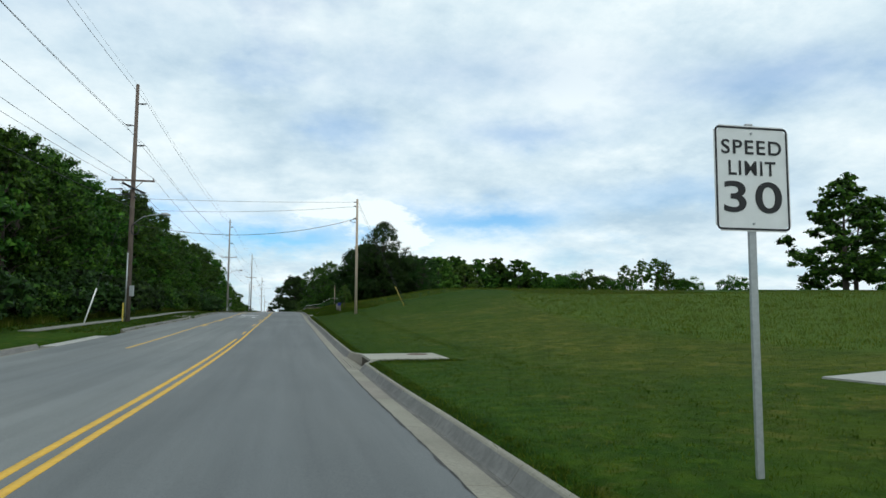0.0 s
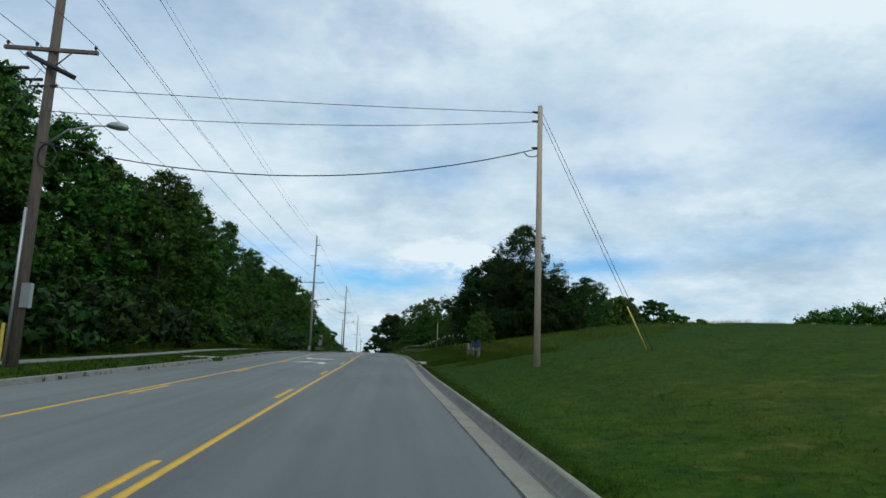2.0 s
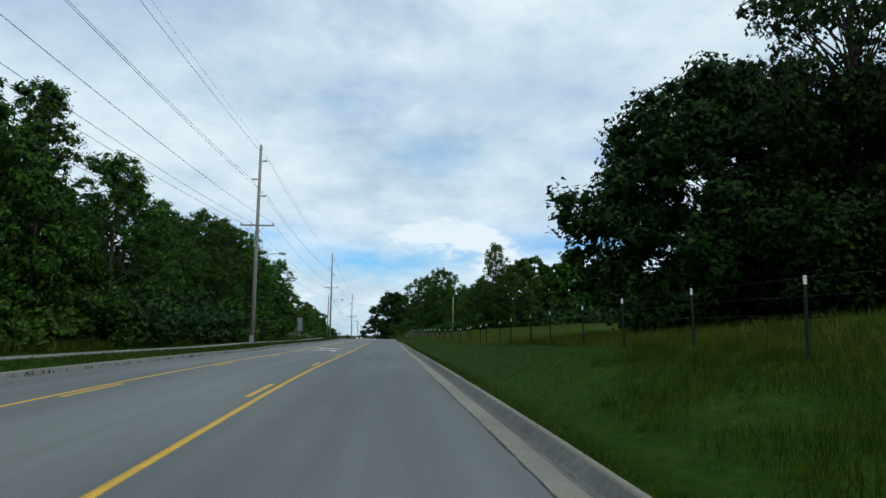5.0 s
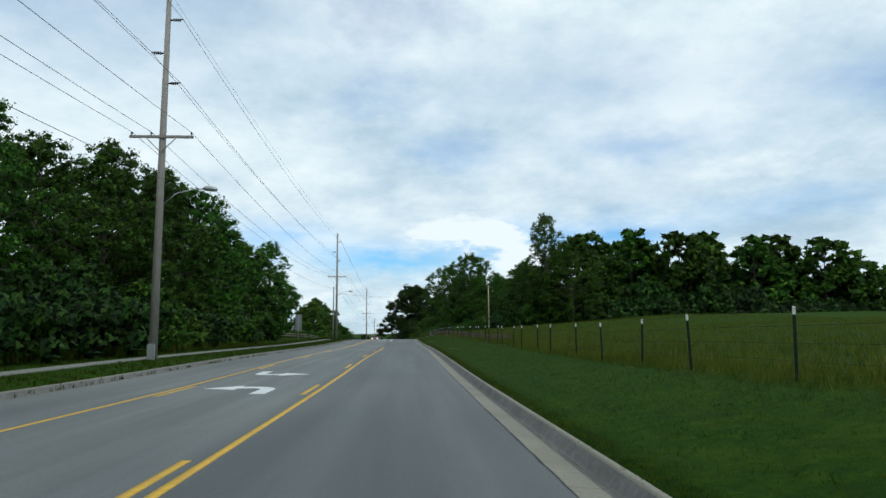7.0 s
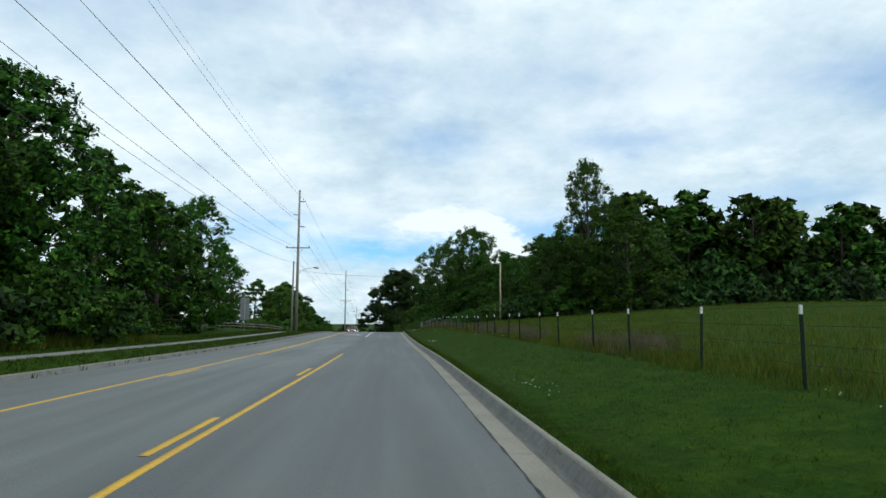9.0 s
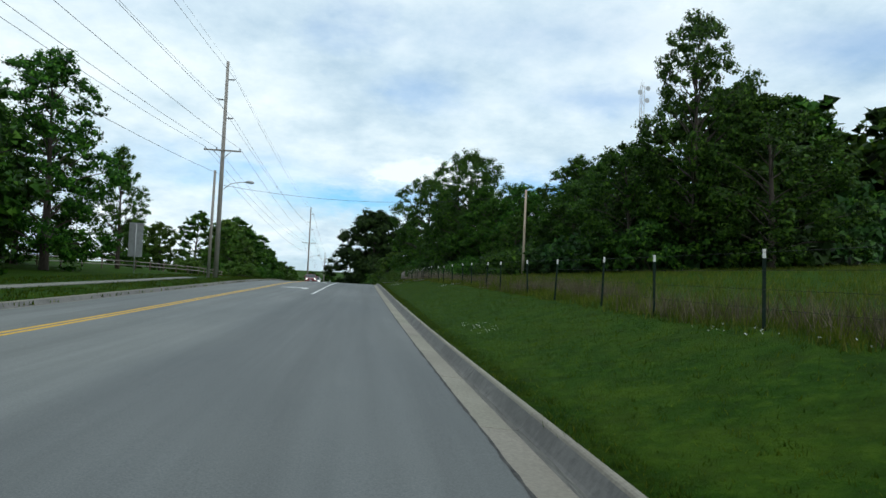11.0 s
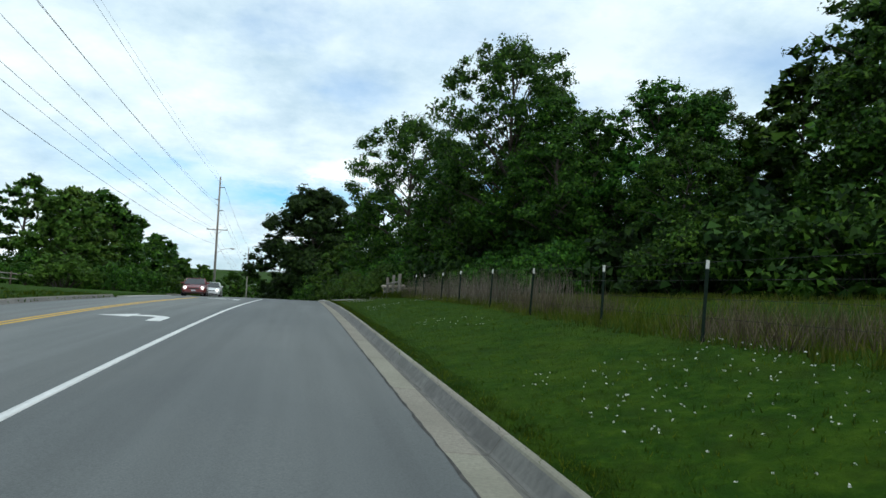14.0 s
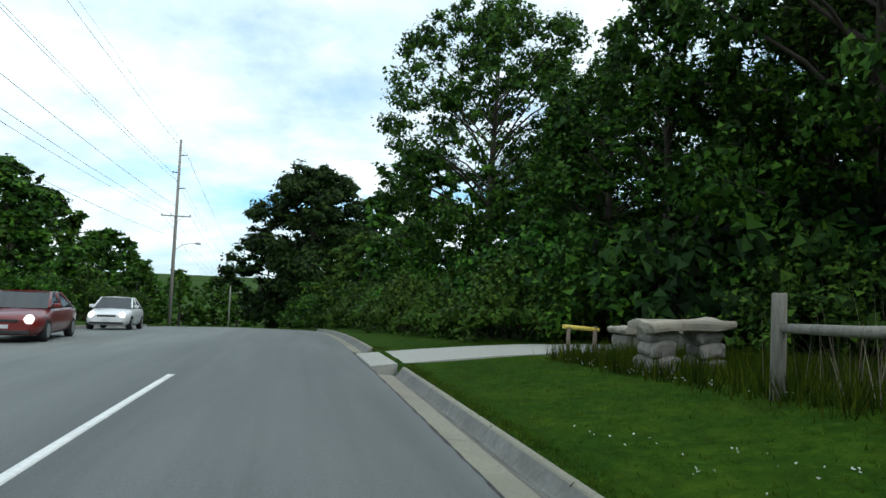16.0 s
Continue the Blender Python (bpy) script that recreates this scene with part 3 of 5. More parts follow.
def street_inlet(y0, y1, s0, s1, reach, side, cover):
    """A storm drain: a ribbed apron from y0 to y1 that falls to a slot set back in the kerb, flaring wings, and a slab from s0 to s1 with an iron cover."""
    xf = X_FACE if side > 0 else X_LFACE
    z = road_z(y0) + GUT_H
    rx = road_x((y0 + y1) / 2)
    root = empty("storm_drain", pose(xf + rx, y0, z, math.degrees(math.atan2(road_z(y1) - road_z(y0), y1 - y0))), "concrete storm drain with a slotted kerb opening and rusty iron cover", "storm drain")
    back, n, a, b = DRAIN_SET, y1 - y0, s0 - y0, s1 - y0

    def swing(y):
        """0 at the kerb's line, 1 along the slot."""
        u = min(1.0, max(0.0, y / a if y < a else (n - y) / (n - b)))
        return u * u * (3 - 2 * u) if y > b else u

    bm = bmesh.new()
    box(bm, min(back * side, reach * side), max(back * side, reach * side), a - 0.06, b + 0.06, 0.085, 0.165, 0.012)
    top = part("slab", bm, SLAB, root)
    bm = bmesh.new()
    cx, cy, r = cover[0] * side, cover[1] - y0, cover[2]
    tube(bm, [(cx, cy, 0.12), (cx, cy, 0.168), (cx, cy, 0.174)], [r, r, r - 0.015], 28)
    part("iron_cover", bm, RUST, top, "rusty round iron cover")
    for lo, hi in ((0.0, a), (b, n)):
        bm = bmesh.new()
        rings = []
        for k in range(9):
            y = lo + (hi - lo) * k / 8
            w = swing(y)
            x = back * w
            foot = -0.03 - 0.16 * w
            rings.append([bm.verts.new((side * (x + dx), y, dz)) for dx, dz in ((0.0, foot - 0.15), (0.0, foot), (0.085 - 0.05 * w, 0.115), (0.11 - 0.05 * w, 0.138), (0.17, 0.142), (0.19, 0.12), (0.19, -0.3))])
        for p, q in zip(rings, rings[1:]):
            for i in range(6):
                bm.faces.new((p[i], q[i], q[i + 1], p[i + 1]))
        bm.faces.new(rings[0])
        bm.faces.new(rings[-1])
        bmesh.ops.recalc_face_normals(bm, faces=bm.faces)
        part("wing", bm, KERB, root)
    bm = bmesh.new()
    x0, x1 = sorted((side * (back + 0.55), side * (back + 0.6)))
    box(bm, x0, x1, a, b, -0.7, 0.085)
    x0, x1 = sorted((side * (back + 0.02), side * (back + 0.55)))
    box(bm, x0, x1, a, b, -0.7, -0.45)
    for y in (a - 0.05, b + 0.002):
        box(bm, x0, x1, y, y + 0.048, -0.7, 0.085)
    part("pit", bm, DARK, root, "dark drain pit")
    bm = bmesh.new()
    x0, x1 = sorted((side * (back + 0.01), side * (back + 0.1)))
    box(bm, x0, x1, a + 0.2 * (b - a), a + 0.2 * (b - a) + 0.09, -0.4, 0.088, 0.01)
    part("support", bm, KERB, root)
    # the apron in ribbed strips that fan towards the slot
    strips = 7
    for k in range(strips):
        bm = bmesh.new()
        rings = []
        for j in range(15):
            y = n * j / 14
            w = swing(y)
            ring = []
            for e, lift in ((0.0, -0.02), (0.25, 0.012), (0.9, 0.012), (1.0, -0.045)):
                u = (k + e) / strips
                ring.append(bm.verts.new((side * (-0.42 + (0.42 + back * w) * u), y, -0.035 * u - 0.16 * w * u ** 1.4 + lift * w * (0.4 if k < 2 else 1.0))))
            ring.append(bm.verts.new((ring[-1].co.x, y, ring[-1].co.z - 0.15)))
            ring.insert(0, bm.verts.new((ring[0].co.x, y, ring[0].co.z - 0.15)))
            rings.append(ring)
        for p, q in zip(rings, rings[1:]):
            for i in range(5):
                bm.faces.new((p[i], q[i], q[i + 1], p[i + 1]))
        bm.faces.new(rings[0])
        bm.faces.new(rings[-1])
        bmesh.ops.recalc_face_normals(bm, faces=bm.faces)
        part("apron_rib", bm, KERB, root)
    return root


SLAB = noisy("drain slab concrete", (0.25, 0.245, 0.20), (0.37, 0.36, 0.30), 14, 0.9, 0.25, 0.8, 0.6, (0.26, 0.25, 0.20))
RUST = noisy("rusty iron", (0.07, 0.04, 0.03), (0.14, 0.085, 0.06), 14, 0.8, 0.4, metal=0.3)
# The drain pit's darkness is put into its concrete colour.
DARK = noisy("near-black pit concrete", (0.02, 0.02, 0.02), (0.045, 0.045, 0.042), 6, 0.9)
for drain, cover in zip(DRAINS, ((2.0, 20.5, 0.33), (2.15, 73.5, 0.31))):
    street_inlet(*drain, 1, cover)
street_inlet(68.4, 71.4, 69.0, 70.8, 2.0, -1, (1.4, 70.0, 0.31))

# drives and the footway
flush = lambda x: GUT_H + 0.01 + 0.05 * min(1.0, max(0.0, abs(x + 3.6) - 5.0))
slab("driveway_west", -26, X_LFACE + 0.42, 29.0, 36.5, flush, CONCRETE, "pale concrete driveway leading off the road")
slab("driveway_west_lane", -40, X_LFACE + 0.42, 249.0, 261, flush, CONCRETE, "pale concrete side lane leading off the road")
slab("driveway_east", X_GUT, 10.5, 256.8, 260.2, None, CONCRETE, "pale narrow concrete drive crossing the grass verge")
slab("path_east", 9.2, 24, 8.6, 10.3, None, CONCRETE, "pale concrete path in the mown grass")
foot = empty("footway", pose(0, 0, 0), "narrow pale concrete footway in the grass verge", "footway", kind="structure")
for k in range(118):
    y0 = 38.0 + 1.52 * k
    ob = slab("footway_slab", -13.55, -12.6, y0 + 0.008, y0 + 1.512, None, FOOTWAY, "x", skirt=0.12)
    for key in ("label", "category", "kind"):
        del ob[key]
    ob.parent = foot


def tar_joint(y0, y1, seed):
    """The ragged dark seam between asphalt and gutter."""
    rj = random.Random(seed)
    n = int((y1 - y0) / 0.22)
    verts = []
    for j in range(n + 1):
        y = y0 + (y1 - y0) * j / n
        a, b = X_GUT + road_x(y) - rj.uniform(0.004, 0.035), X_GUT + road_x(y) + rj.uniform(0.0, 0.018)
        z = road_z(y) + crown_h(X_GUT) + 0.053
        verts += [(a, y, z), (b, y, z)]
    ob = from_mesh("tar_joint", raw("tar_joint", verts, [(2 * j, 2 * j + 1, 2 * j + 3, 2 * j + 2) for j in range(n)]), TAR)
    return tagged(ob, "ragged dark tar seam between asphalt and gutter", "joint", kind="structure")


tar_joint(-6, 262, 4)


# ---- road paint ----
def paint_line(name, x, w, y0, y1, material, label, drift=None):
    n = max(1, round((y1 - y0) / 3))
    ys = np.linspace(y0, y1, n + 1)
    verts = [(x + road_x(y) + (drift(y) if drift else 0.0) + s * w / 2, y, road_z(y) + crown_h(x) + 0.05 + h) for y in ys for s, h in ((-1, -0.01), (-1, 0.005), (1, 0.005), (1, -0.01))]
    faces = [(4 * j + i, 4 * j + i + 1, 4 * j + i + 5, 4 * j + i + 4) for j in range(n) for i in range(3)]
    ob = from_mesh(name, raw(name, verts, [f[::-1] for f in faces]), material)
    return tagged(ob, label, "road marking", kind="structure")


west_drift = knots([(100, 0.0), (190, -0.12)])
YL = "worn yellow painted line on the asphalt"
WL = "white painted line on the asphalt"
paint_line("yellow_line", X_R + 0.05, 0.11, -30, 166, YELLOW, YL)
paint_line("yellow_line", X_R - 0.19, 0.11, -30, 32.5, YELLOW, YL)
for k in range(12):
    y = 36.5 + 10.6 * k
    paint_line("yellow_dash", X_R - 0.19, 0.11, y, y + 2.8, YELLOW, "short yellow dash beside the solid line")
paint_line("yellow_line", X_L - 0.05, 0.11, 27, 252, YELLOW, YL, west_drift)
paint_line("yellow_line", X_L + 0.19, 0.11, 165, 252, YELLOW, YL, west_drift)
for k in range(11):
    y = 47.1 + 10.6 * k
    paint_line("yellow_dash", X_L + 0.19, 0.11, y, y + 2.8, YELLOW, "short yellow dash beside the solid line", west_drift)
paint_line("white_line", X_R, 0.12, 199.4, 254.9, WHITE_PAINT, WL)


def turn_arrow(y, flip):
    """A painted left-turn arrow 2.4 m long; flip: for the traffic that comes the other way."""
    bend = [(math.cos(a), math.sin(a)) for a in (k * math.pi / 14 for k in range(8))]
    pts = [(0.62, 0.0), (0.95, 0.0)] + [(0.25 + 0.70 * c, 1.10 + 0.72 * s) for c, s in bend] + [(0.0, 1.82), (0.0, 2.2), (-0.85, 1.62), (0.0, 1.05), (0.0, 1.42)] + [(0.25 + 0.37 * c, 1.05 + 0.37 * s) for c, s in bend[::-1]]
    bm = bmesh.new()
    vs = []
    for px, py in pts:
        px, py = px - 0.05, py - 1.1
        if flip:
            px, py = -px, -py
        xx, yy = (-4.28 if y < 140 else -4.08) + px * 1.05 + road_x(y), y + py * 1.1
        vs.append(bm.verts.new((xx, yy, road_z(yy) + crown_h(xx) + 0.056)))
    f = bm.faces.new(vs)
    r = bmesh.ops.extrude_face_region(bm, geom=[f])
    for v in r["geom"]:
        if isinstance(v, bmesh.types.BMVert):
            v.co.z -= 0.012
    bmesh.ops.recalc_face_normals(bm, faces=bm.faces)
    bmesh.ops.triangulate(bm, faces=[g for g in bm.faces if len(g.verts) > 4])
    return tagged(part("turn_arrow", bm, WHITE_PAINT), "white painted turn arrow on the asphalt", "road marking", "turn arrows", "structure")


for y, flip in ((69.2, False), (75.7, True), (122.7, False), (129.0, True), (207.9, False), (229.3, False), (249.7, False)):
    turn_arrow(y, flip)


# ---- trees ----
def leaf_cloud(rng, centres, radii, per, size, squash=0.8, core=0.12, fine=True):
    """Many small bent leaves round each bough: arrays of vertices and triangles."""
    centres, radii = np.asarray(centres), np.asarray(radii)
    mid = centres.mean(axis=0)
    if per > 1:
        way0 = rng.normal(size=(len(centres), 6, 3))
        way0 += 0.45 * ((centres - mid) / (np.linalg.norm(centres - mid, axis=1)[:, None] + 1e-6))[:, None, :]
        way0 /= np.linalg.norm(way0, axis=2)[:, :, None]
        away = 0.35 + 0.6 * rng.random((len(centres), 6, 1)) ** 0.7
        twig = centres[:, None, :] + way0 * away * radii[:, None, None] * np.array([1, 1, squash])
        trad = radii[:, None] * (0.34 + 0.24 * rng.random((len(centres), 6)))
        centres, radii, per = twig.reshape(-1, 3), trad.reshape(-1), per / 6
    idx = np.repeat(np.arange(len(centres)), (per * (radii / radii.mean()) ** 2).astype(int) + (3 if per > 1 else 4))
    n = len(idx)
    d = rng.normal(size=(n, 3))
    d /= np.linalg.norm(d, axis=1)[:, None]
    d[:, 2] *= np.where(d[:, 2] < 0, 0.6, 1.0)
    r = 0.35 + 0.75 * rng.random(n) ** 0.6
    inner = rng.random(n) < core
    r[inner] *= 0.4
    bump = 1 + 0.25 * np.sin(d[:, 0] * 7 + idx) * np.cos(d[:, 1] * 6 + idx * 1.7)
    pos = centres[idx] + d * (radii[idx] * r * bump)[:, None] * np.array([1, 1, squash])
    nrm = d + rng.normal(size=(n, 3)) * 0.6 + np.array([0, 0, 0.5])
    nrm /= np.linalg.norm(nrm, axis=1)[:, None]
    a = np.cross(nrm, rng.normal(size=(n, 3)))
    a /= np.linalg.norm(a, axis=1)[:, None] + 1e-6
    b = np.cross(nrm, a)
    s = (size * (0.6 + 0.8 * rng.random(n)))[:, None]
    s[inner] *= 2.0
    out = (pos - mid) / (np.abs(pos - mid).max() + 1e-6)
    way = d * 0.7 + out * 0.6 + np.array([0, 0, 0.35])
    way /= np.linalg.norm(way, axis=1)[:, None] + 1e-6
    v = np.stack([pos - a * s, pos - b * s * 0.55 - nrm * s * 0.12, pos + a * s - nrm * s * 0.3, pos + b * s * 0.55 - nrm * s * 0.12], axis=1).reshape(-1, 3)
    if not fine:
        v = np.stack([pos - a * s, pos + a * s * 0.7 - b * s * 0.7 - nrm * s * 0.2, pos + a * s * 0.7 + b * s * 0.7 - nrm * s * 0.2], axis=1).reshape(-1, 3)
        return v, np.arange(3 * n).reshape(-1, 3), np.repeat(way, 3, axis=0)
    f = np.arange(n)[:, None] * 4
    return v, np.concatenate([np.hstack([f, f + 1, f + 2]), np.hstack([f, f + 2, f + 3])]), np.repeat(way, 4, axis=0)


def tree(name, seed, height, spread, clear, boughs, per, leaf, material, label, category="tree", airy=0.0, top=1.0, slim=1.0, fine=True):
    """A tapered trunk with limbs, and a crown of boughs with leaves."""
    rng = np.random.default_rng(seed)
    root = empty(name, pose(0, 0, 0), label, category)
    bm = bmesh.new()
    r0 = (0.016 * height + 0.05) * slim
    lean = rng.normal(size=2) * 0.03 * height
    trunk = [(0, 0, -0.6), (0, 0, 0.3)] + [(lean[0] * s * s, lean[1] * s * s, height * 0.88 * s) for s in (0.2, 0.4, 0.6, 0.8, 1.0)]
    tube(bm, trunk, [r0 * 1.5, r0 * 1.1, r0 * 0.95, r0 * 0.75, r0 * 0.52, r0 * 0.3, 0.03], 8)
    centres, radii = [], []
    for i in range(boughs):
        u = (i + rng.random()) / boughs
        h = clear + (height - clear) * (u ** 0.85)
        rel = (h - clear) / (height - clear)
        w = spread * (math.sin(math.pi * min(1.0, 0.18 + 0.82 * rel) ** 0.9) ** 0.6) * (1.0 if rel < 0.7 else top)
        ang = i * 2.399 + rng.normal() * 0.4
        rad = w * math.sqrt(0.15 + 0.85 * rng.random()) * (0.86 + 0.25 * rng.random())
        c = Vector((rad * math.cos(ang) + lean[0] * rel, rad * math.sin(ang) + lean[1] * rel, min(h, height * (0.985 - 0.12 * (rad / spread) ** 2) if rel > 0.6 else h)))
        centres.append(c)
        radii.append(spread * (0.27 + 0.13 * rng.random()) * (1 - 0.35 * rel) * (1 - 0.3 * airy))
        if i % 2 == 0 or airy > 0.4:
            s = max(0.12, (h - 0.25 * rad - 0.5) / height)
            base = Vector((lean[0] * s * s, lean[1] * s * s, height * min(0.85, s * 0.88)))
            mid = base.lerp(c, 0.5) + Vector((0, 0, 0.08 * rad))
            q = r0 * (0.35 - 0.22 * rel)
            tube(bm, [base, mid, c, c + (c - mid) * 0.35 + Vector((0, 0, 0.2))], [q, q * 0.7, q * 0.4, 0.012], 5, False)
    wood = part("trunk", bm, BARK, root)
    v, f, way = leaf_cloud(rng, np.array(centres), np.array(radii), per, leaf, core=0.14 * (1 - airy), fine=fine)
    from_mesh("crown", raw("crown", v, f, False, way), material, root)
    return root


def bush(name, seed, width, height, boughs, per, leaf, material, label, fine=True):
    rng = np.random.default_rng(seed)
    root = empty(name, pose(0, 0, 0), label, "bush")
    bm = bmesh.new()
    centres, radii = [], []
    for i in range(boughs):
        a, q = i * 2.399, math.sqrt((i + 0.5) / boughs) * width
        h = height * (1 - 0.55 * (q / width) ** 2) * (0.45 + 0.5 * rng.random())
        c = Vector((q * math.cos(a), q * math.sin(a), h))
        centres.append(c)
        radii.append(0.32 * min(width, height) * (0.8 + 0.5 * rng.random()))
        tube(bm, [(c.x * 0.2, c.y * 0.2, -0.2), c * 0.6, c], [0.03, 0.02, 0.008], 4, False)
    part("stem", bm, BARK, root)
    v, f, way = leaf_cloud(rng, np.array(centres), np.array(radii), per, leaf, squash=0.9, fine=fine)
    v[:, 2] = np.maximum(v[:, 2], 0.02)
    from_mesh("foliage", raw("foliage", v, f, False, way), material, root)
    return root


OAK = "tall leafy green broadleaf tree at the edge of the wood"
NEAR = [
    tree("tree", 1, 15, 4.8, 1.2, 66, 285, 0.114, LEAF, OAK, fine=False),
    tree("tree", 2, 17, 4.6, 1.6, 68, 280, 0.114, LEAF, OAK, top=0.85, fine=False),
    tree("tree", 3, 13, 5.0, 0.9, 62, 285, 0.114, LEAF, OAK, fine=False),
    tree("tree", 4, 18, 5.0, 3.0, 96, 235, 0.112, LEAF, OAK, airy=0.30, fine=False, top=1.1),
]
MID = [
    tree("tree", 6, 15, 4.8, 1.0, 48, 115, 0.245, LEAF, OAK, fine=False),
    tree("tree", 7, 17, 4.6, 1.4, 48, 115, 0.245, LEAF, OAK, top=0.85, fine=False),
    tree("tree", 8, 13, 5.0, 0.8, 46, 115, 0.245, LEAF, OAK, fine=False),
    tree("tree", 5, 11, 4.4, 0.6, 42, 125, 0.23, LEAF_LIGHT, "rounded light green broadleaf tree", fine=False),
]
SPREADING = tree("tree", 51, 19.3, 6.9, 3.2, 110, 380, 0.125, LEAF, "tall spreading green tree with a broad open crown", airy=0.35, top=1.4, fine=False)
FAR = [
    tree("tree", 41, 14, 4.8, 0.6, 44, 56, 0.36, LEAF, "distant green broadleaf tree beyond the field", fine=False),
    tree("tree", 42, 12, 5.0, 0.5, 44, 56, 0.36, LEAF, "distant rounded green broadleaf tree beyond the field", fine=False, top=1.1),
]
BUSHES = [
    bush("bush", 11, 2.2, 2.6, 20, 110, 0.135, LEAF_LIGHT, "dense light green shrub at the edge of the wood", False),
    bush("bush", 12, 3.0, 3.8, 26, 120, 0.125, LEAF, "dense dark green undergrowth shrub", False),
    bush("bush", 13, 1.6, 1.3, 12, 160, 0.09, LEAF_LIGHT, "low leafy green weeds and shrub", False),
    bush("bush", 14, 2.6, 3.4, 26, 210, 0.085, LEAF, "dense dark green undergrowth shrub beside the verge", False),
    bush("bush", 15, 2.3, 2.8, 24, 210, 0.075, LEAF_LIGHT, "dense light green shrub beside the verge", False),
]
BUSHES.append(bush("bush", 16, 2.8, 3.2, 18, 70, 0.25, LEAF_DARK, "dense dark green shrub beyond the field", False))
# The shade under the wood is put into this shrub's leaf colour.
BUSHES.append(bush("bush", 17, 3.0, 3.6, 26, 85, 0.165, LEAF_DARK, "dense shrub under the trees with shade put into its dark green leaves", False))
HEIGHTS = {}
for k, h in zip(NEAR + MID + FAR, (15, 17, 13, 18, 15, 17, 13, 11, 14, 12)):
    HEIGHTS[k] = h
PLACED = {}


def stand(kind, x, y, scale=1.0, turn=None, tall=1.0, sink=0.1, label=""):
    """Puts a tree or bush of one kind on the ground: the first at its own place, then copies."""
    m = Matrix.Translation((x, y, ground_z(x, y) - sink)) @ Matrix.Rotation(random.random() * 6.28 if turn is None else turn, 4, "Z") @ Matrix.Diagonal((scale, scale, scale * tall, 1))
    if kind not in PLACED:
        PLACED[kind] = kind
        kind.matrix_basis = m
        ob = kind
    else:
        ob = copy_thing(kind, m)
        ob.matrix_basis = m
    if label:
        ob["label"] = label
    return ob


def grown(kind, x, y, height, width=1.0, **kw):
    """A tree of a wanted height and crown width."""
    t = height / HEIGHTS[kind]
    s = t * width
    return stand(kind, x, y, s, tall=t / s, **kw)


rnd = random.Random(5)
# the wood west of the road
west_h = knots([(28, 12.5), (51, 13.3), (65, 15.6), (78, 15.2), (84, 14.2), (92, 15.3), (100, 16), (117, 16.2), (126, 14.2), (138, 12.4), (146, 13.2), (156, 14.6), (166, 15.2), (176, 15.2), (185, 13.5)])
for row, (x0, jit, gap) in enumerate(((-21.8, 1.5, 5.6), (-27.5, 2.0, 7.2))):
    y = 33 + 3 * row
    while y < 179:
        near = row == 0 and y > 60
        grown((NEAR if near else MID)[rnd.choice((0, 1, 2, 0, 1, 3) if near else (0, 1, 2))], x0 + rnd.uniform(-jit, jit), y, west_h(y) * rnd.uniform(0.92, 1.05), rnd.uniform(0.9, 1.15))
        y += gap + 2.4 * rnd.random()
y = 36
while y < 178:
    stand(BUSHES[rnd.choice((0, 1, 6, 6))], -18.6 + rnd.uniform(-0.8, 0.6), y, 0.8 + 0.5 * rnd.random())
    if rnd.random() < 0.6:
        stand(BUSHES[2], -16.8 + rnd.uniform(-0.5, 0.4), y + 1.2, 0.6 + 0.5 * rnd.random())
    y += 2.9 + 1.8 * rnd.random()
for x, y, k, h in ((-24, 190, 1, 15), (-27, 201, 0, 15), (-30, 212, 0, 15), (-36, 196, 1, 17), (-42, 206, 1, 16), (-48, 214, 1, 15), (-22, 199, 2, 13)):
    grown(MID[k], x, y, h)
for x, y, k, h, w in ((-22, 213, 0, 15.4, 1.0), (-25, 206, 1, 14.5, 1.0), (-27, 219, 2, 12, 1.0), (-24.6, 234, 1, 12.3, 0.8)):
    grown(NEAR[k], x, y, h, w)
for x, y, k, s in ((-21, 184, 1, 1.0), (-23, 196, 1, 0.9), (-32, 222, 1, 0.8)):
    stand(BUSHES[k], x, y, s)
# trees west of the road beyond the lawn
for x, y, k, h in ((-24, 287, 3, 10), (-27, 297, 3, 12.5), (-23.5, 306, 2, 12.5), (-28, 318, 0, 16), (-24, 330, 2, 11), (-34, 302, 0, 14), (-40, 284, 3, 9), (-47, 278, 2, 5), (-33, 340, 0, 17), (-23, 352, 2, 10), (-55, 290, 0, 6), (-26, 375, 0, 11), (-33, 276, 3, 8), (-60, 272, 3, 4.5), (-70, 280, 2, 5), (-30, 365, 0, 16), (-13, 425, 2, 12), (-20, 432, 2, 13), (-6, 438, 2, 12), (-27, 420, 0, 14), (2, 430, 0, 13)):
    grown((FAR[k % 2] if y > 335 else MID[k]), x, y, h, 1.15)
for x, y, k, s in ((-18, 268, 0, 1.0), (-20, 275, 0, 1.2), (-17.5, 281, 1, 0.8), (-24, 279, 1, 0.9), (-27, 269, 0, 1.1), (-36, 270, 1, 0.9), (-18, 292, 1, 1.0), (-18, 302, 1, 1.2), (-43, 268, 0, 1.1), (-17.5, 316, 1, 1.1)):
    stand(BUSHES[k], x, y, s)
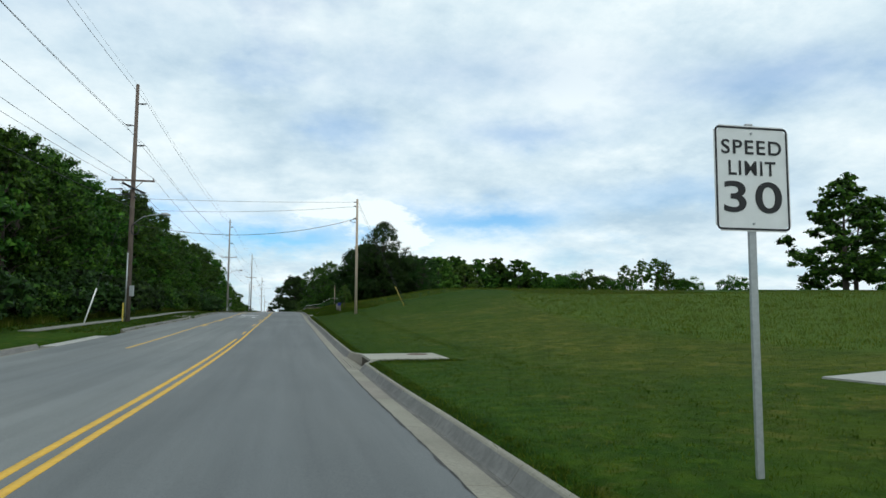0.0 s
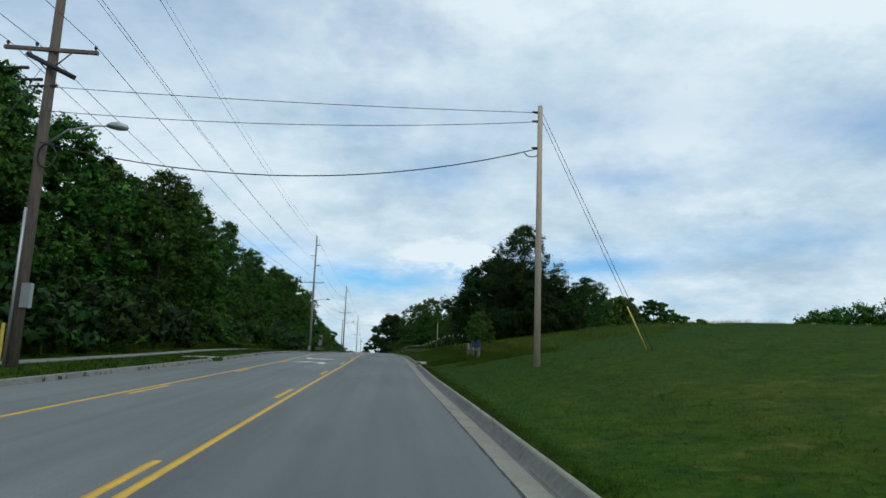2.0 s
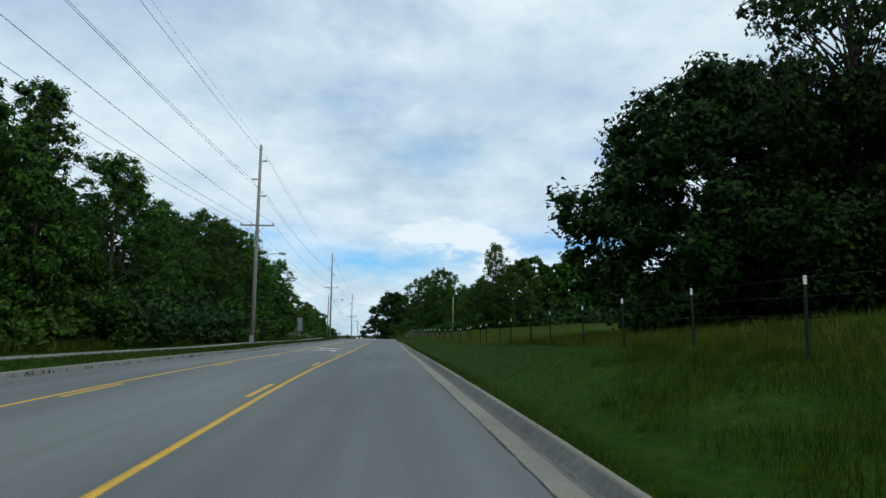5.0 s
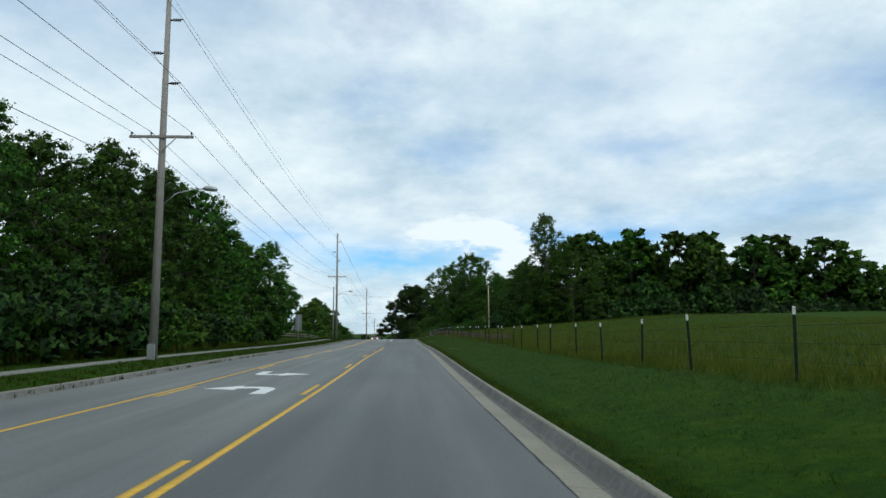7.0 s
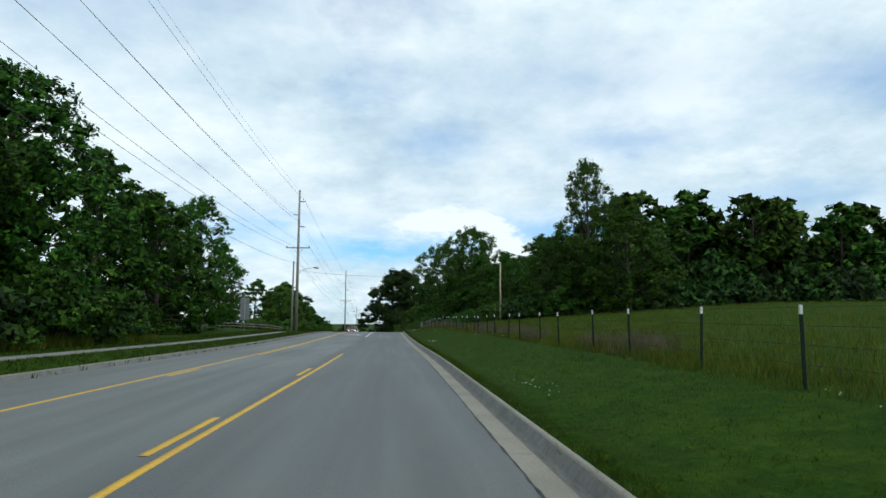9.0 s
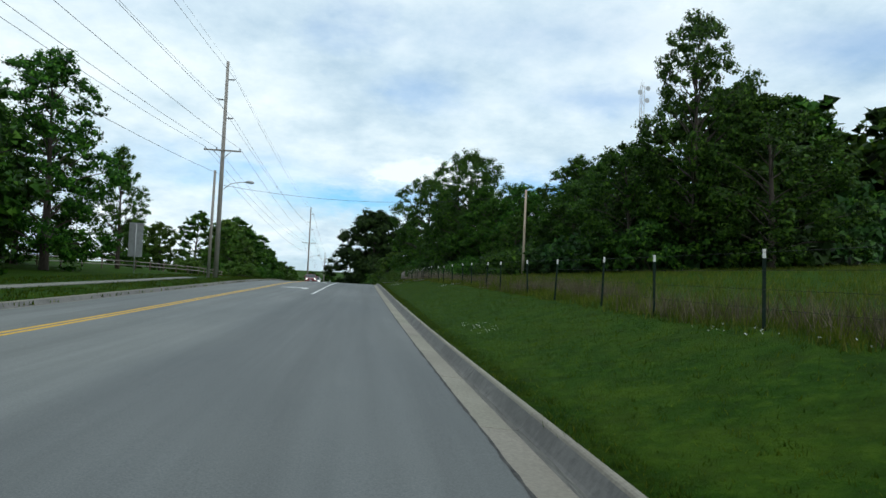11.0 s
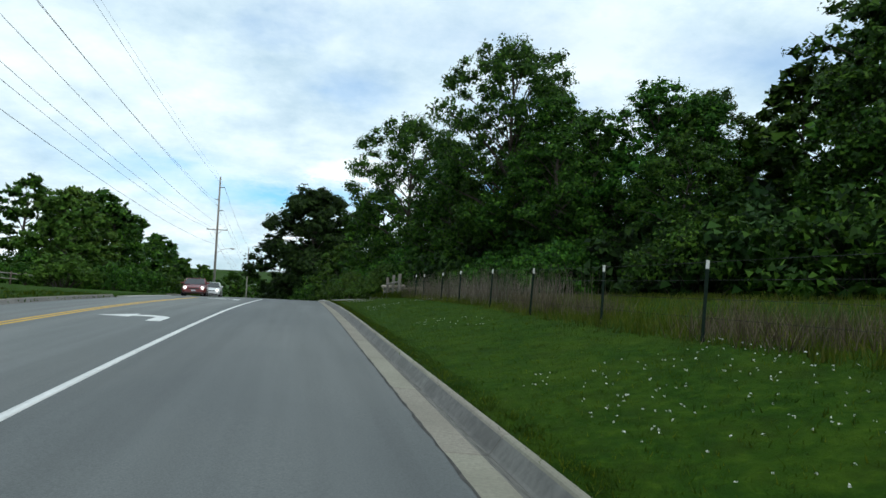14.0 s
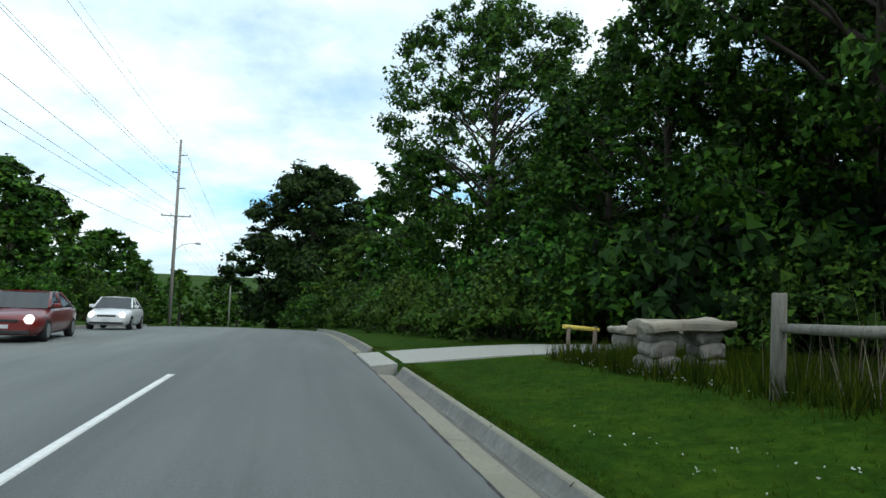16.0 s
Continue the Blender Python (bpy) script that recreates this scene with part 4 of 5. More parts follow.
# the wood east of the road
grown(NEAR[3], 21.7, 204, 16.7, 0.80)
stand(SPREADING, 11.7, 281, 1.02)
stand(SPREADING, 15.2, 257, 0.86, turn=1.0, tall=1.14)
for x, y, k, h in ((24.5, 200, 2, 10.5), (19.5, 209, 2, 9), (22, 221, 0, 11), (22.3, 230, 0, 12.6), (17.5, 238, 2, 7.5), (16.8, 246, 0, 10.8), (16.2, 250, 1, 13.0), (22, 242, 0, 11.3), (19.8, 244.5, 0, 12.3), (21, 226.5, 2, 9.5), (22.5, 214, 2, 10), (20.5, 241, 1, 10.6), (18.5, 262, 1, 14.5), (16.5, 260, 3, 12.8), (13.5, 264, 0, 13.2), (20.5, 254, 3, 12), (15.5, 274, 1, 13.2), (13.8, 269.5, 0, 12.2)):
    grown(NEAR[k], x, y, h, 1.12)
for x, y, k, h in ((27, 211, 2, 14), (33, 215, 0, 15), (28, 226, 1, 13), (26, 240, 1, 12.5), (25.5, 232, 0, 12), (25, 236, 1, 11), (30, 246, 1, 11.5), (18, 285, 1, 15), (12, 297, 0, 15), (24, 268, 1, 15), (6.5, 306, 3, 9), (41, 221, 2, 15), (49, 219, 3, 14), (57, 227, 0, 15.5), (66, 225, 2, 14.5), (75, 233, 0, 16), (84, 231, 3, 15), (94, 239, 2, 10), (104, 237, 0, 9), (38, 232, 1, 16), (46, 236, 0, 16), (62, 238, 0, 16), (80, 244, 0, 16), (12, 345, 0, 21), (5, 352, 2, 19)):
    grown((FAR[k % 2] if 40 < x else MID[k]), x, y, h * (1.08 if x > 40 else 1.0), 1.2)
for x, y, k, s in ((7.8, 263.5, 4, 1.15), (6.8, 268, 4, 1.0), (9, 272, 3, 1.15), (11.8, 254.5, 3, 0.9), (12.5, 249, 3, 1.0), (13.5, 242, 3, 1.0), (10.6, 262, 3, 1.2), (14.2, 246, 3, 1.0), (15.5, 233, 3, 1.1), (6.0, 273, 4, 1.1), (16.5, 226, 1, 1.0), (20, 217, 1, 1.0), (20, 205, 1, 1.1), (6.6, 279, 4, 1.3), (6.0, 287, 4, 1.3), (7, 296, 1, 1.3), (15, 259, 3, 1.2), (10.2, 267, 3, 1.5), (8.5, 279, 3, 1.4), (4.5, 322, 1, 1.5), (3.8, 312, 1, 1.2), (20, 243, 1, 1.3), (19, 252, 1, 1.3)):
    stand(BUSHES[k], x, y, s, sink=0.5)
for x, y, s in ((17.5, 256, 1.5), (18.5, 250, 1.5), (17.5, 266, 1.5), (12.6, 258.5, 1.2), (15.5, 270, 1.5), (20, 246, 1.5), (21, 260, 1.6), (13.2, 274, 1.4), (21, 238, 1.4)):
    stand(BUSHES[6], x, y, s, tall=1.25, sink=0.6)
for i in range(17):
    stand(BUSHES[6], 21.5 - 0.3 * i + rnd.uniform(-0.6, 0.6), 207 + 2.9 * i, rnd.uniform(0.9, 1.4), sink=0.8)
for i in range(62):
    stand(BUSHES[5], 22 + 1.75 * i + rnd.uniform(-0.8, 0.8), 203 + 0.62 * i + rnd.uniform(-3, 3), rnd.uniform(0.9, 1.5), sink=0.9)
for i in range(24):
    stand(BUSHES[5], 23 + 1.6 * i, 214 + rnd.uniform(-2, 8), rnd.uniform(1.2, 1.8), tall=1.3, sink=0.9)
for i in range(15):
    grown(FAR[i % 2], 36 + 5.2 * i + rnd.uniform(-1, 1), 224 + 1.2 * i + rnd.uniform(-3, 3), rnd.uniform(10.5, 13.5), 1.25, sink=0.6)
# shrubs on the brow of the bank
for x, y, s in ((33.3, 78.7, 0.9), (35, 78, 1.05), (37, 76.7, 1.1), (39.2, 75.5, 0.85), (41, 74.4, 0.8), (45.3, 71.5, 0.9), (47, 70.5, 0.75), (51, 67, 0.8)):
    stand(BUSHES[1], x, y, 0.72 * s, sink=0.5)
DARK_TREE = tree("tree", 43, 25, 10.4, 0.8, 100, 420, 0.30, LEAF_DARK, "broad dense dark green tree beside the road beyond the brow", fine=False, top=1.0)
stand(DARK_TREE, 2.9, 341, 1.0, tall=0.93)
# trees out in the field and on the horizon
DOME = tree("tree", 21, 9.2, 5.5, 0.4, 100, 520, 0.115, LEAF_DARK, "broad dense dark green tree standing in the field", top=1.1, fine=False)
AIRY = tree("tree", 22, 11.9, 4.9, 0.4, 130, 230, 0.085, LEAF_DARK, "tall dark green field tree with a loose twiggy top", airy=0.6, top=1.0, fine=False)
stand(DOME, 11.6, 98.5, 0.92)
stand(AIRY, 13.2, 94.0, 0.84, turn=0.4, tall=1.10)
stand(AIRY, 18.6, 92.8, 0.56, tall=0.82, turn=2.0)
stand(DOME, 15.3, 99.5, 0.68, turn=1.0)
stand(DOME, 14.4, 94.2, 0.70, turn=2.5)
for x, y, k, h in ((78, 78, 0, 16.5), (86, 84, 2, 14), (27, 119, 3, 8.5), (33, 122, 3, 7.5), (22, 108, 3, 6)):
    grown(MID[k], x, y, h, 1.2)
for i in range(22):
    grown(FAR[rnd.choice((0, 1))], 66 + 5.5 * i + rnd.uniform(-2, 2), 180 + 1.6 * i + rnd.uniform(-6, 6), rnd.uniform(2.6, 4.4), 2.2, sink=0.8)
SAPLING = tree("sapling", 31, 2.7, 0.78, 0.85, 30, 230, 0.042, LEAF_LIGHT, "young thin-trunked tree with light green leaves in the grass", slim=0.26)
for x, y, s in ((37.3, 68, 1.1), (39.8, 65.7, 1.35), (40.6, 65.1, 1.2), (42.6, 73.4, 1.4), (5.9, 75.8, 0.95), (5.6, 70.8, 0.95)):
    stand(SAPLING, x, y, s)


# ---- utility poles ----
def utility_pole(x, y, height, wood, lamp=True):
    z = ground_z(x, y)
    root = empty("utility_pole", pose(x, y, z), "tall wooden utility pole with stub arms and a crossarm", "utility pole", "poles along the road")
    bm = bmesh.new()
    tube(bm, [(0, 0, -0.5), (0, 0, height * 0.5), (0, 0, height)], [0.21, 0.17, 0.12], 12)
    part("pole", bm, wood, root)
    for f, side in ((0.915, 1), (0.82, -1), (0.735, 1)):
        bm = bmesh.new()
        h = height * f
        tube(bm, [(0, 0, h), (side * 0.75, 0, h + 0.06)], [0.05, 0.035], 8)
        for k in range(4):
            tube(bm, [(side * (0.28 + 0.1 * k), 0, h + 0.02), (side * (0.31 + 0.1 * k), 0, h + 0.022)], 0.085, 8)
        part("insulator_arm", bm, WIRE, root, "dark stub arm insulator")
    h = height * 0.585
    bm = bmesh.new()
    box(bm, -1.55, 1.55, -0.22, -0.10, h - 0.06, h + 0.07, 0.01)
    part("crossarm", bm, wood, root)
    for s in (-1, 1):
        bm = bmesh.new()
        tube(bm, [(s * 0.75, -0.22, h - 0.04), (s * 0.05, -0.2, h - 0.75)], 0.025, 6)
        part("brace", bm, wood, root)
    for px in (-1.45, -0.5, 1.45):
        bm = bmesh.new()
        tube(bm, [(px, -0.16, h + 0.05), (px, -0.16, h + 0.14), (px, -0.16, h + 0.15), (px, -0.16, h + 0.24)], [0.025, 0.025, 0.06, 0.045], 8)
        part("insulator", bm, WIRE, root, "dark pin insulator")
    if lamp:
        h = height * 0.405
        bm = bmesh.new()
        tube(bm, [(0.15, 0, h), (0.8, 0, h + 0.55), (1.6, 0, h + 0.75), (2.1, 0, h + 0.78)], [0.035, 0.032, 0.03, 0.03], 8)
        arm = part("lamp_arm", bm, METAL, root, "grey steel lamp arm")
        bm = bmesh.new()
        tube(bm, [(2.05, 0, h + 0.78), (2.2, 0, h + 0.80), (2.45, 0, h + 0.79), (2.7, 0, h + 0.75), (2.78, 0, h + 0.74)], [0.05, 0.12, 0.15, 0.11, 0.03], 10)
        part("lamp_head", bm, METAL, arm, "grey cobra-head street lamp")
    return root


POLES = [(-12.0, -30.0, 18.6), (-12.15, 53.9, 18.4), (-12.2, 138.2, 18.7), (-12.1, 221.6, 18.75), (-12.4, 318.0, 20.3), (-14.0, 410.0, 19.5)]
for i, (x, y, h) in enumerate(POLES):
    utility_pole(x, y, h, WOOD_BROWN if i < 2 else WOOD_GREY)


def cable(a, b, sag, r=0.012, label="dark overhead power cable strung between poles"):
    a, b = Vector(a), Vector(b)
    pts = [a.lerp(b, t) - Vector((0, 0, 4 * sag * t * (1 - t))) for t in (k / 16 for k in range(17))]
    bm = bmesh.new()
    tube(bm, pts, r, 5)
    return tagged(part("power_cable", bm, WIRE), label, "cable", "overhead cables")


for (xa, ya, ha), (xb, yb, hb) in zip(POLES, POLES[1:]):
    za, zb = ground_z(xa, ya), ground_z(xb, yb)
    for f, side, sag in ((0.915, 0.75, 1.0), (0.82, -0.75, 1.0), (0.735, 0.75, 1.0)):
        cable((xa + side, ya, za + ha * f + 0.06), (xb + side, yb, zb + hb * f + 0.06), sag)
    for px in (-1.45, -0.5, 1.45):
        cable((xa + px, ya - 0.16, za + ha * 0.585 + 0.24), (xb + px, yb - 0.16, zb + hb * 0.585 + 0.24), 1.2)
    cable((xa + 0.1, ya, za + ha * 0.99), (xb + 0.1, yb, zb + hb * 0.99), 0.8, 0.007)
    cable((xa + 0.18, ya, za + ha * 0.47), (xb + 0.18, yb, zb + hb * 0.47), 1.2, 0.012)


def plain_pole(x, y, height, r, label):
    root = empty("service_pole", pose(x, y, ground_z(x, y)), label, "utility pole")
    bm = bmesh.new()
    tube(bm, [(0, 0, -0.5), (0, 0, height * 0.5), (0, 0, height)], [r, r * 0.88, r * 0.72], 12)
    part("pole", bm, WOOD_TAN, root)
    return root


plain_pole(5.08, 54.1, 9.5, 0.122, "weathered tan wooden service pole standing in mown grass")
plain_pole(15.05, 222.7, 8.1, 0.125, "weathered grey wooden pole at the edge of the field")

# ---- fence of steel posts ----
POST = noisy("green painted steel", (0.007, 0.016, 0.011), (0.018, 0.032, 0.024), 20, 0.8, 0.1, spec=0.1)
POST_TOP = noisy("white post tip", (0.6, 0.6, 0.58), (0.75, 0.75, 0.72), 20, 0.7)
FENCE_X = 5.5


def steel_post():
    root = empty("fence_post", pose(0, 0, 0), "dark green steel fence post with a white tip", "fence post", "posts of the field fence")
    bm = bmesh.new()
    box(bm, -0.024, 0.024, -0.005, 0.005, -0.3, 0.96, 0.001)
    box(bm, -0.005, 0.005, 0.005, 0.036, -0.3, 0.96, 0.001)
    part("shaft", bm, POST, root)
    bm = bmesh.new()
    box(bm, -0.022, 0.022, -0.007, 0.007, 0.96, 1.08, 0.001)
    box(bm, -0.007, 0.007, 0.007, 0.036, 0.96, 1.08, 0.001)
    part("tip", bm, POST_TOP, root, "white painted post tip")
    return root


first_post = steel_post()
post_y = knots([(0, 75.5), (1, 78.8), (5, 91.5), (8, 101.4), (12, 115.2), (14, 121.4), (15, 124.1), (16, 127.5), (20, 140.2), (24, 152.8), (30, 172.1), (33, 180.9), (35, 187.8), (38, 197.4), (39, 201.0), (41, 208.5), (44, 218.4), (46, 224.95), (47, 228.6), (49, 235.2), (51, 241.1)])
for k in range(52):
    y = post_y(k)
    x = FENCE_X + road_x(y) + 0.08 * math.sin(y)
    m = pose(x, y, ground_z(x, y), rnd.uniform(-2.5, 2.5), rnd.uniform(-2.5, 2.5), rnd.uniform(-10, 10))
    if k:
        copy_thing(first_post, m)
    else:
        first_post.matrix_basis = m


# ---- the speed sign ----
SIGN_WHITE = noisy("white sign sheeting", (0.66, 0.68, 0.67), (0.74, 0.76, 0.75), 6, 0.5)
SIGN_BLACK = noisy("black sign letters", (0.012, 0.012, 0.014), (0.02, 0.02, 0.022), 10, 0.5)
SIGN_X, SIGN_Y = 3.345, 5.10
SIGN_W, SIGN_H, SIGN_MID = 0.685, 0.89, 2.435


def words(text, height, width, x, z, parent):
    """Black raised lettering of a set height and width, centred at x, z on the plate."""
    cu = bpy.data.curves.new("lettering", "FONT")
    cu.body, cu.size, cu.align_x, cu.extrude, cu.space_character, cu.offset = text, 1.0, "CENTER", 0.001, 1.15, 0.012
    ob = new("lettering", cu)
    me = bpy.data.meshes.new_from_object(ob.evaluated_get(bpy.context.evaluated_depsgraph_get()))
    bpy.data.objects.remove(ob)
    co = np.empty(len(me.vertices) * 3, dtype=np.float32)
    me.vertices.foreach_get("co", co)
    co = co.reshape(-1, 3)
    lo, hi = co.min(axis=0), co.max(axis=0)
    ob = from_mesh("lettering", me, SIGN_BLACK, parent)
    sx, sy = width / (hi[0] - lo[0]), height / (hi[1] - lo[1])
    ob.matrix_basis = pose(x, -0.019, z, 90) @ Matrix.Diagonal((sx, sy, 1, 1)) @ Matrix.Translation((-(lo[0] + hi[0]) / 2, -(lo[1] + hi[1]) / 2, 0))
    return ob


def speed_sign():
    root = empty("speed_sign", pose(SIGN_X, SIGN_Y, ground_z(SIGN_X, SIGN_Y), 0, 0.4, -4), "white speed limit sign with black lettering on a grey steel post", "road sign")
    bm = bmesh.new()
    box(bm, -0.032, 0.032, 0.0, 0.03, -0.4, SIGN_MID + SIGN_H / 2 + 0.025, 0.004)
    part("post", bm, METAL, root, "grey galvanised steel post")
    bm = bmesh.new()
    bmesh.ops.create_grid(bm, x_segments=1, y_segments=1, size=0.5)
    bmesh.ops.scale(bm, vec=(SIGN_W, SIGN_H, 1), verts=bm.verts)
    bmesh.ops.bevel(bm, geom=list(bm.verts), offset=0.045, segments=5, affect="VERTICES")
    r = bmesh.ops.extrude_face_region(bm, geom=list(bm.faces))
    bmesh.ops.translate(bm, vec=(0, 0, 0.004), verts=[v for v in r["geom"] if isinstance(v, bmesh.types.BMVert)])
    bmesh.ops.recalc_face_normals(bm, faces=bm.faces)
    bmesh.ops.rotate(bm, matrix=Matrix.Rotation(radians(90), 3, "X"), verts=bm.verts)
    bmesh.ops.translate(bm, vec=(0, -0.012, SIGN_MID), verts=bm.verts)
    plate = part("sign_plate", bm, SIGN_WHITE, root)
    bm = bmesh.new()
    outer, inner = [], []
    for k in range(24):
        a = math.pi * 2 * (k + 0.5) / 24
        for lst, e, r0 in ((outer, 0.010, 0.038), (inner, 0.027, 0.026)):
            sx, sz = (1 if math.cos(a) > 0 else -1), (1 if math.sin(a) > 0 else -1)
            lst.append(bm.verts.new((sx * (SIGN_W / 2 - e - r0) + r0 * math.cos(a), -0.0185, SIGN_MID + sz * (SIGN_H / 2 - e - r0) + r0 * math.sin(a))))
    for k in range(24):
        j = (k + 1) % 24
        bm.faces.new((outer[k], outer[j], inner[j], inner[k]))
    part("border", bm, SIGN_BLACK, plate)
    words("SPEED", 0.122, 0.55, 0, SIGN_MID + 0.262, plate)
    words("LIMIT", 0.122, 0.43, 0, SIGN_MID + 0.085, plate)
    words("30", 0.262, 0.53, 0, SIGN_MID - 0.158, plate)
    for dz in (-0.38, 0.38):
        bm = bmesh.new()
        tube(bm, [(0, -0.016, SIGN_MID + dz), (0, -0.026, SIGN_MID + dz)], [0.011, 0.009], 8)
        part("bolt", bm, METAL, plate)
    return root


speed_sign()

# ---- details of the poles ----
BLACK = noisy("black weathered fitting", (0.015, 0.015, 0.017), (0.04, 0.04, 0.042), 12, 0.6)
WHITE_GUARD = noisy("white plastic", (0.62, 0.63, 0.6), (0.76, 0.76, 0.73), 10, 0.5)
YELLOW_GUARD = noisy("yellow plastic", (0.55, 0.42, 0.06), (0.68, 0.54, 0.12), 10, 0.5)


def fitted(name, base, build, material, label):
    """A fitting of a pole, as a part of it."""
    bm = bmesh.new()
    build(bm)
    return part(name, bm, material, base, label)


p1 = [o for o in scene.objects if o.name.startswith("utility_pole") and o.parent is None and abs(o.location.y - 53.9) < 1][0]
fitted("switch_arm", p1, lambda bm: tube(bm, [(-0.75, -0.2, 10.55), (0.95, -0.35, 9.75)], [0.11, 0.11], 4), BLACK, "dark tilted switch arm")
for k, (dx, dz) in enumerate(((-0.7, 10.1), (-0.2, 9.7), (0.3, 9.5))):
    fitted("switch_insulator", p1, lambda bm: tube(bm, [(dx, -0.1, dz), (dx - 0.9, -0.1, dz - 0.05)], [0.06, 0.03], 6), BLACK, "dark switch insulator")
fitted("meter_box", p1, lambda bm: box(bm, 0.12, 0.42, -0.26, -0.06, 1.9, 2.7, 0.01), METAL, "grey steel meter box")
fitted("cable_coil", p1, lambda bm: tube(bm, [(0.32 + 0.28 * math.cos(a), -0.2, 7.0 + 0.42 * math.sin(a)) for a in (k * 0.45 for k in range(15))], 0.035, 6), BLACK, "coil of black cable")
fitted("riser_pipe", p1, lambda bm: tube(bm, [(-0.12, -0.2, 0.0), (-0.1, -0.2, 5.2)], 0.055, 8), METAL, "grey riser pipe")
fitted("guard_strip", p1, lambda bm: box(bm, -0.3, -0.2, -0.3, -0.24, 0.0, 1.4, 0.006), YELLOW_GUARD, "yellowish plastic guard")
p2 = [o for o in scene.objects if o.name.startswith("utility_pole") and o.parent is None and abs(o.location.y - 138.0) < 1][0]
fitted("ground_guard", p2, lambda bm: box(bm, -0.18, 0.16, -0.27, -0.15, 0.0, 0.75, 0.01), METAL, "grey steel guard plate")
p3 = [o for o in scene.objects if o.name.startswith("utility_pole") and o.parent is None and abs(o.location.y - 221.6) < 1][0]
fitted("stub_pole", p3, lambda bm: tube(bm, [(-0.55, -0.3, -0.4), (-0.5, -0.2, 9.2)], [0.13, 0.1], 10), WOOD_GREY, "shorter grey stub pole lashed beside it")

bm = bmesh.new()
gx, gy = -13.4, 49.2
gz0 = ground_z(gx, gy)
tube(bm, [(gx - 0.35, gy - 0.3, gz0 - 0.1), (gx + 0.12, gy + 0.6, gz0 + 2.4)], 0.055, 8)
tagged(part("guy_guard", bm, WHITE_GUARD), "white plastic guard on a guy wire in the grass", "guy guard")
cable((gx + 0.1, gy + 0.58, gz0 + 2.3), (-12.2, 53.4, gz0 + 10.0), 0.0, 0.01, "thin steel guy wire bracing a utility pole")

# cables over the road to the service pole
SX, SY = 5.08, 54.1
sz = ground_z(SX, SY)
for ha, hb, sag, r in ((9.35, 9.25, 0.1, 0.012), (8.5, 8.9, 0.3, 0.012), (7.4, 7.88, 1.1, 0.02)):
    cable((-12.0, 53.5, ground_z(-12.1, 53.6) + ha), (SX, SY, sz + hb), sag, r, "dark overhead cable crossing the road")
for i, (ht, ax) in enumerate(((9.2, 9.3), (8.9, 9.15))):
    cable((SX + 0.1, SY, sz + ht), (ax, SY + 0.1, ground_z(ax, SY)), 0.0, 0.01, "thin steel guy wire bracing the service pole")
bm = bmesh.new()
a, b = Vector((9.15, SY + 0.1, ground_z(9.1, SY) - 0.1)), Vector((SX + 0.1, SY, sz + 8.9))
tube(bm, [a, a.lerp(b, 0.2)], 0.026, 8)
tagged(part("guy_guard", bm, YELLOW_GUARD), "pale yellow plastic guard on a guy wire", "guy guard")
svc = [o for o in scene.objects if o.name.startswith("service_pole") and abs(o.location.y - 54.0) < 1][0]
for h in (9.25, 8.9, 7.88):
    fitted("insulator", svc, lambda bm: tube(bm, [(-0.1, 0, h), (-0.3, 0, h)], [0.05, 0.035], 8), BLACK, "dark spool insulator")
fitted("cable_loop", svc, lambda bm: tube(bm, [(-0.3 + 0.28 * math.cos(t), -0.02, 7.73 + 0.2 * math.sin(t)) for t in (math.pi + k * 0.32 for k in range(11))], 0.018, 6), BLACK, "loop of black cable")
cable((-12.0, 221.5, ground_z(-12.2, 221.6) + 8.0), (15.0, 222.7, ground_z(15.05, 222.7) + 7.7), 1.1, 0.014, "dark overhead cable crossing the road")


# ---- wooden rail fences ----
def wood_post(x, y, h, r, label, wood, group):
    bm = bmesh.new()
    tube(bm, [(0, 0, -0.4), (0, 0, h - 0.02), (0, 0, h)], [r, r * 0.97, r * 0.86], 10)
    ob = part("wooden_post", bm, wood)
    ob.matrix_basis = pose(x, y, ground_z(x, y), rnd.uniform(-1.5, 1.5), rnd.uniform(-1.5, 1.5), rnd.uniform(0, 90))
    return tagged(ob, label, "fence post", group)


def wood_rail(a, b, r, label, wood, group):
    a, b = Vector(a), Vector(b)
    mid = a.lerp(b, 0.5) + Vector((0, 0, -0.02))
    bm = bmesh.new()
    tube(bm, [a, mid, b], [r, r * 1.05, r * 0.92], 9)
    return tagged(part("wooden_rail", bm, wood), label, "fence rail", group)


BLUE = noisy("blue plastic", (0.012, 0.018, 0.11), (0.02, 0.03, 0.16), 8, 0.5, random_tint=0.05)
FA = "round rail fence by the young trees"
pa = [(4.7, 70.0, 0.80), (4.7, 67.95, 0.80), (4.7, 65.8, 0.78)]
for x, y, h in pa:
    wood_post(x, y, h, 0.085, "weathered round grey wooden fence post in tall grass", WOOD_FENCE, FA)
for (x0, y0, _), (x1, y1, _) in zip(pa, pa[1:]):
    wood_rail((x0 - 0.02, y0 + 0.05, ground_z(x0, y0) + 0.45), (x1 - 0.02, y1 - 0.05, ground_z(x1, y1) + 0.45), 0.055, "weathered round wooden fence rail between posts", WOOD_FENCE, FA)
for x, y in ((4.7, 67.95), (4.7, 65.8)):
    bm = bmesh.new()
    z = ground_z(x, y)
    box(bm, x - 0.09, x + 0.09, y - 0.13, y - 0.09, z + 0.58, z + 0.90, 0.012)
    tagged(part("marker_panel", bm, BLUE), "small blue plastic panel fixed at a fence post", "marker")
FB = "round rail fence by the drive"
pb = [(5.5, 244.75, 1.25), (5.5, 246.95, 1.25), (5.5, 249.2, 1.22)]
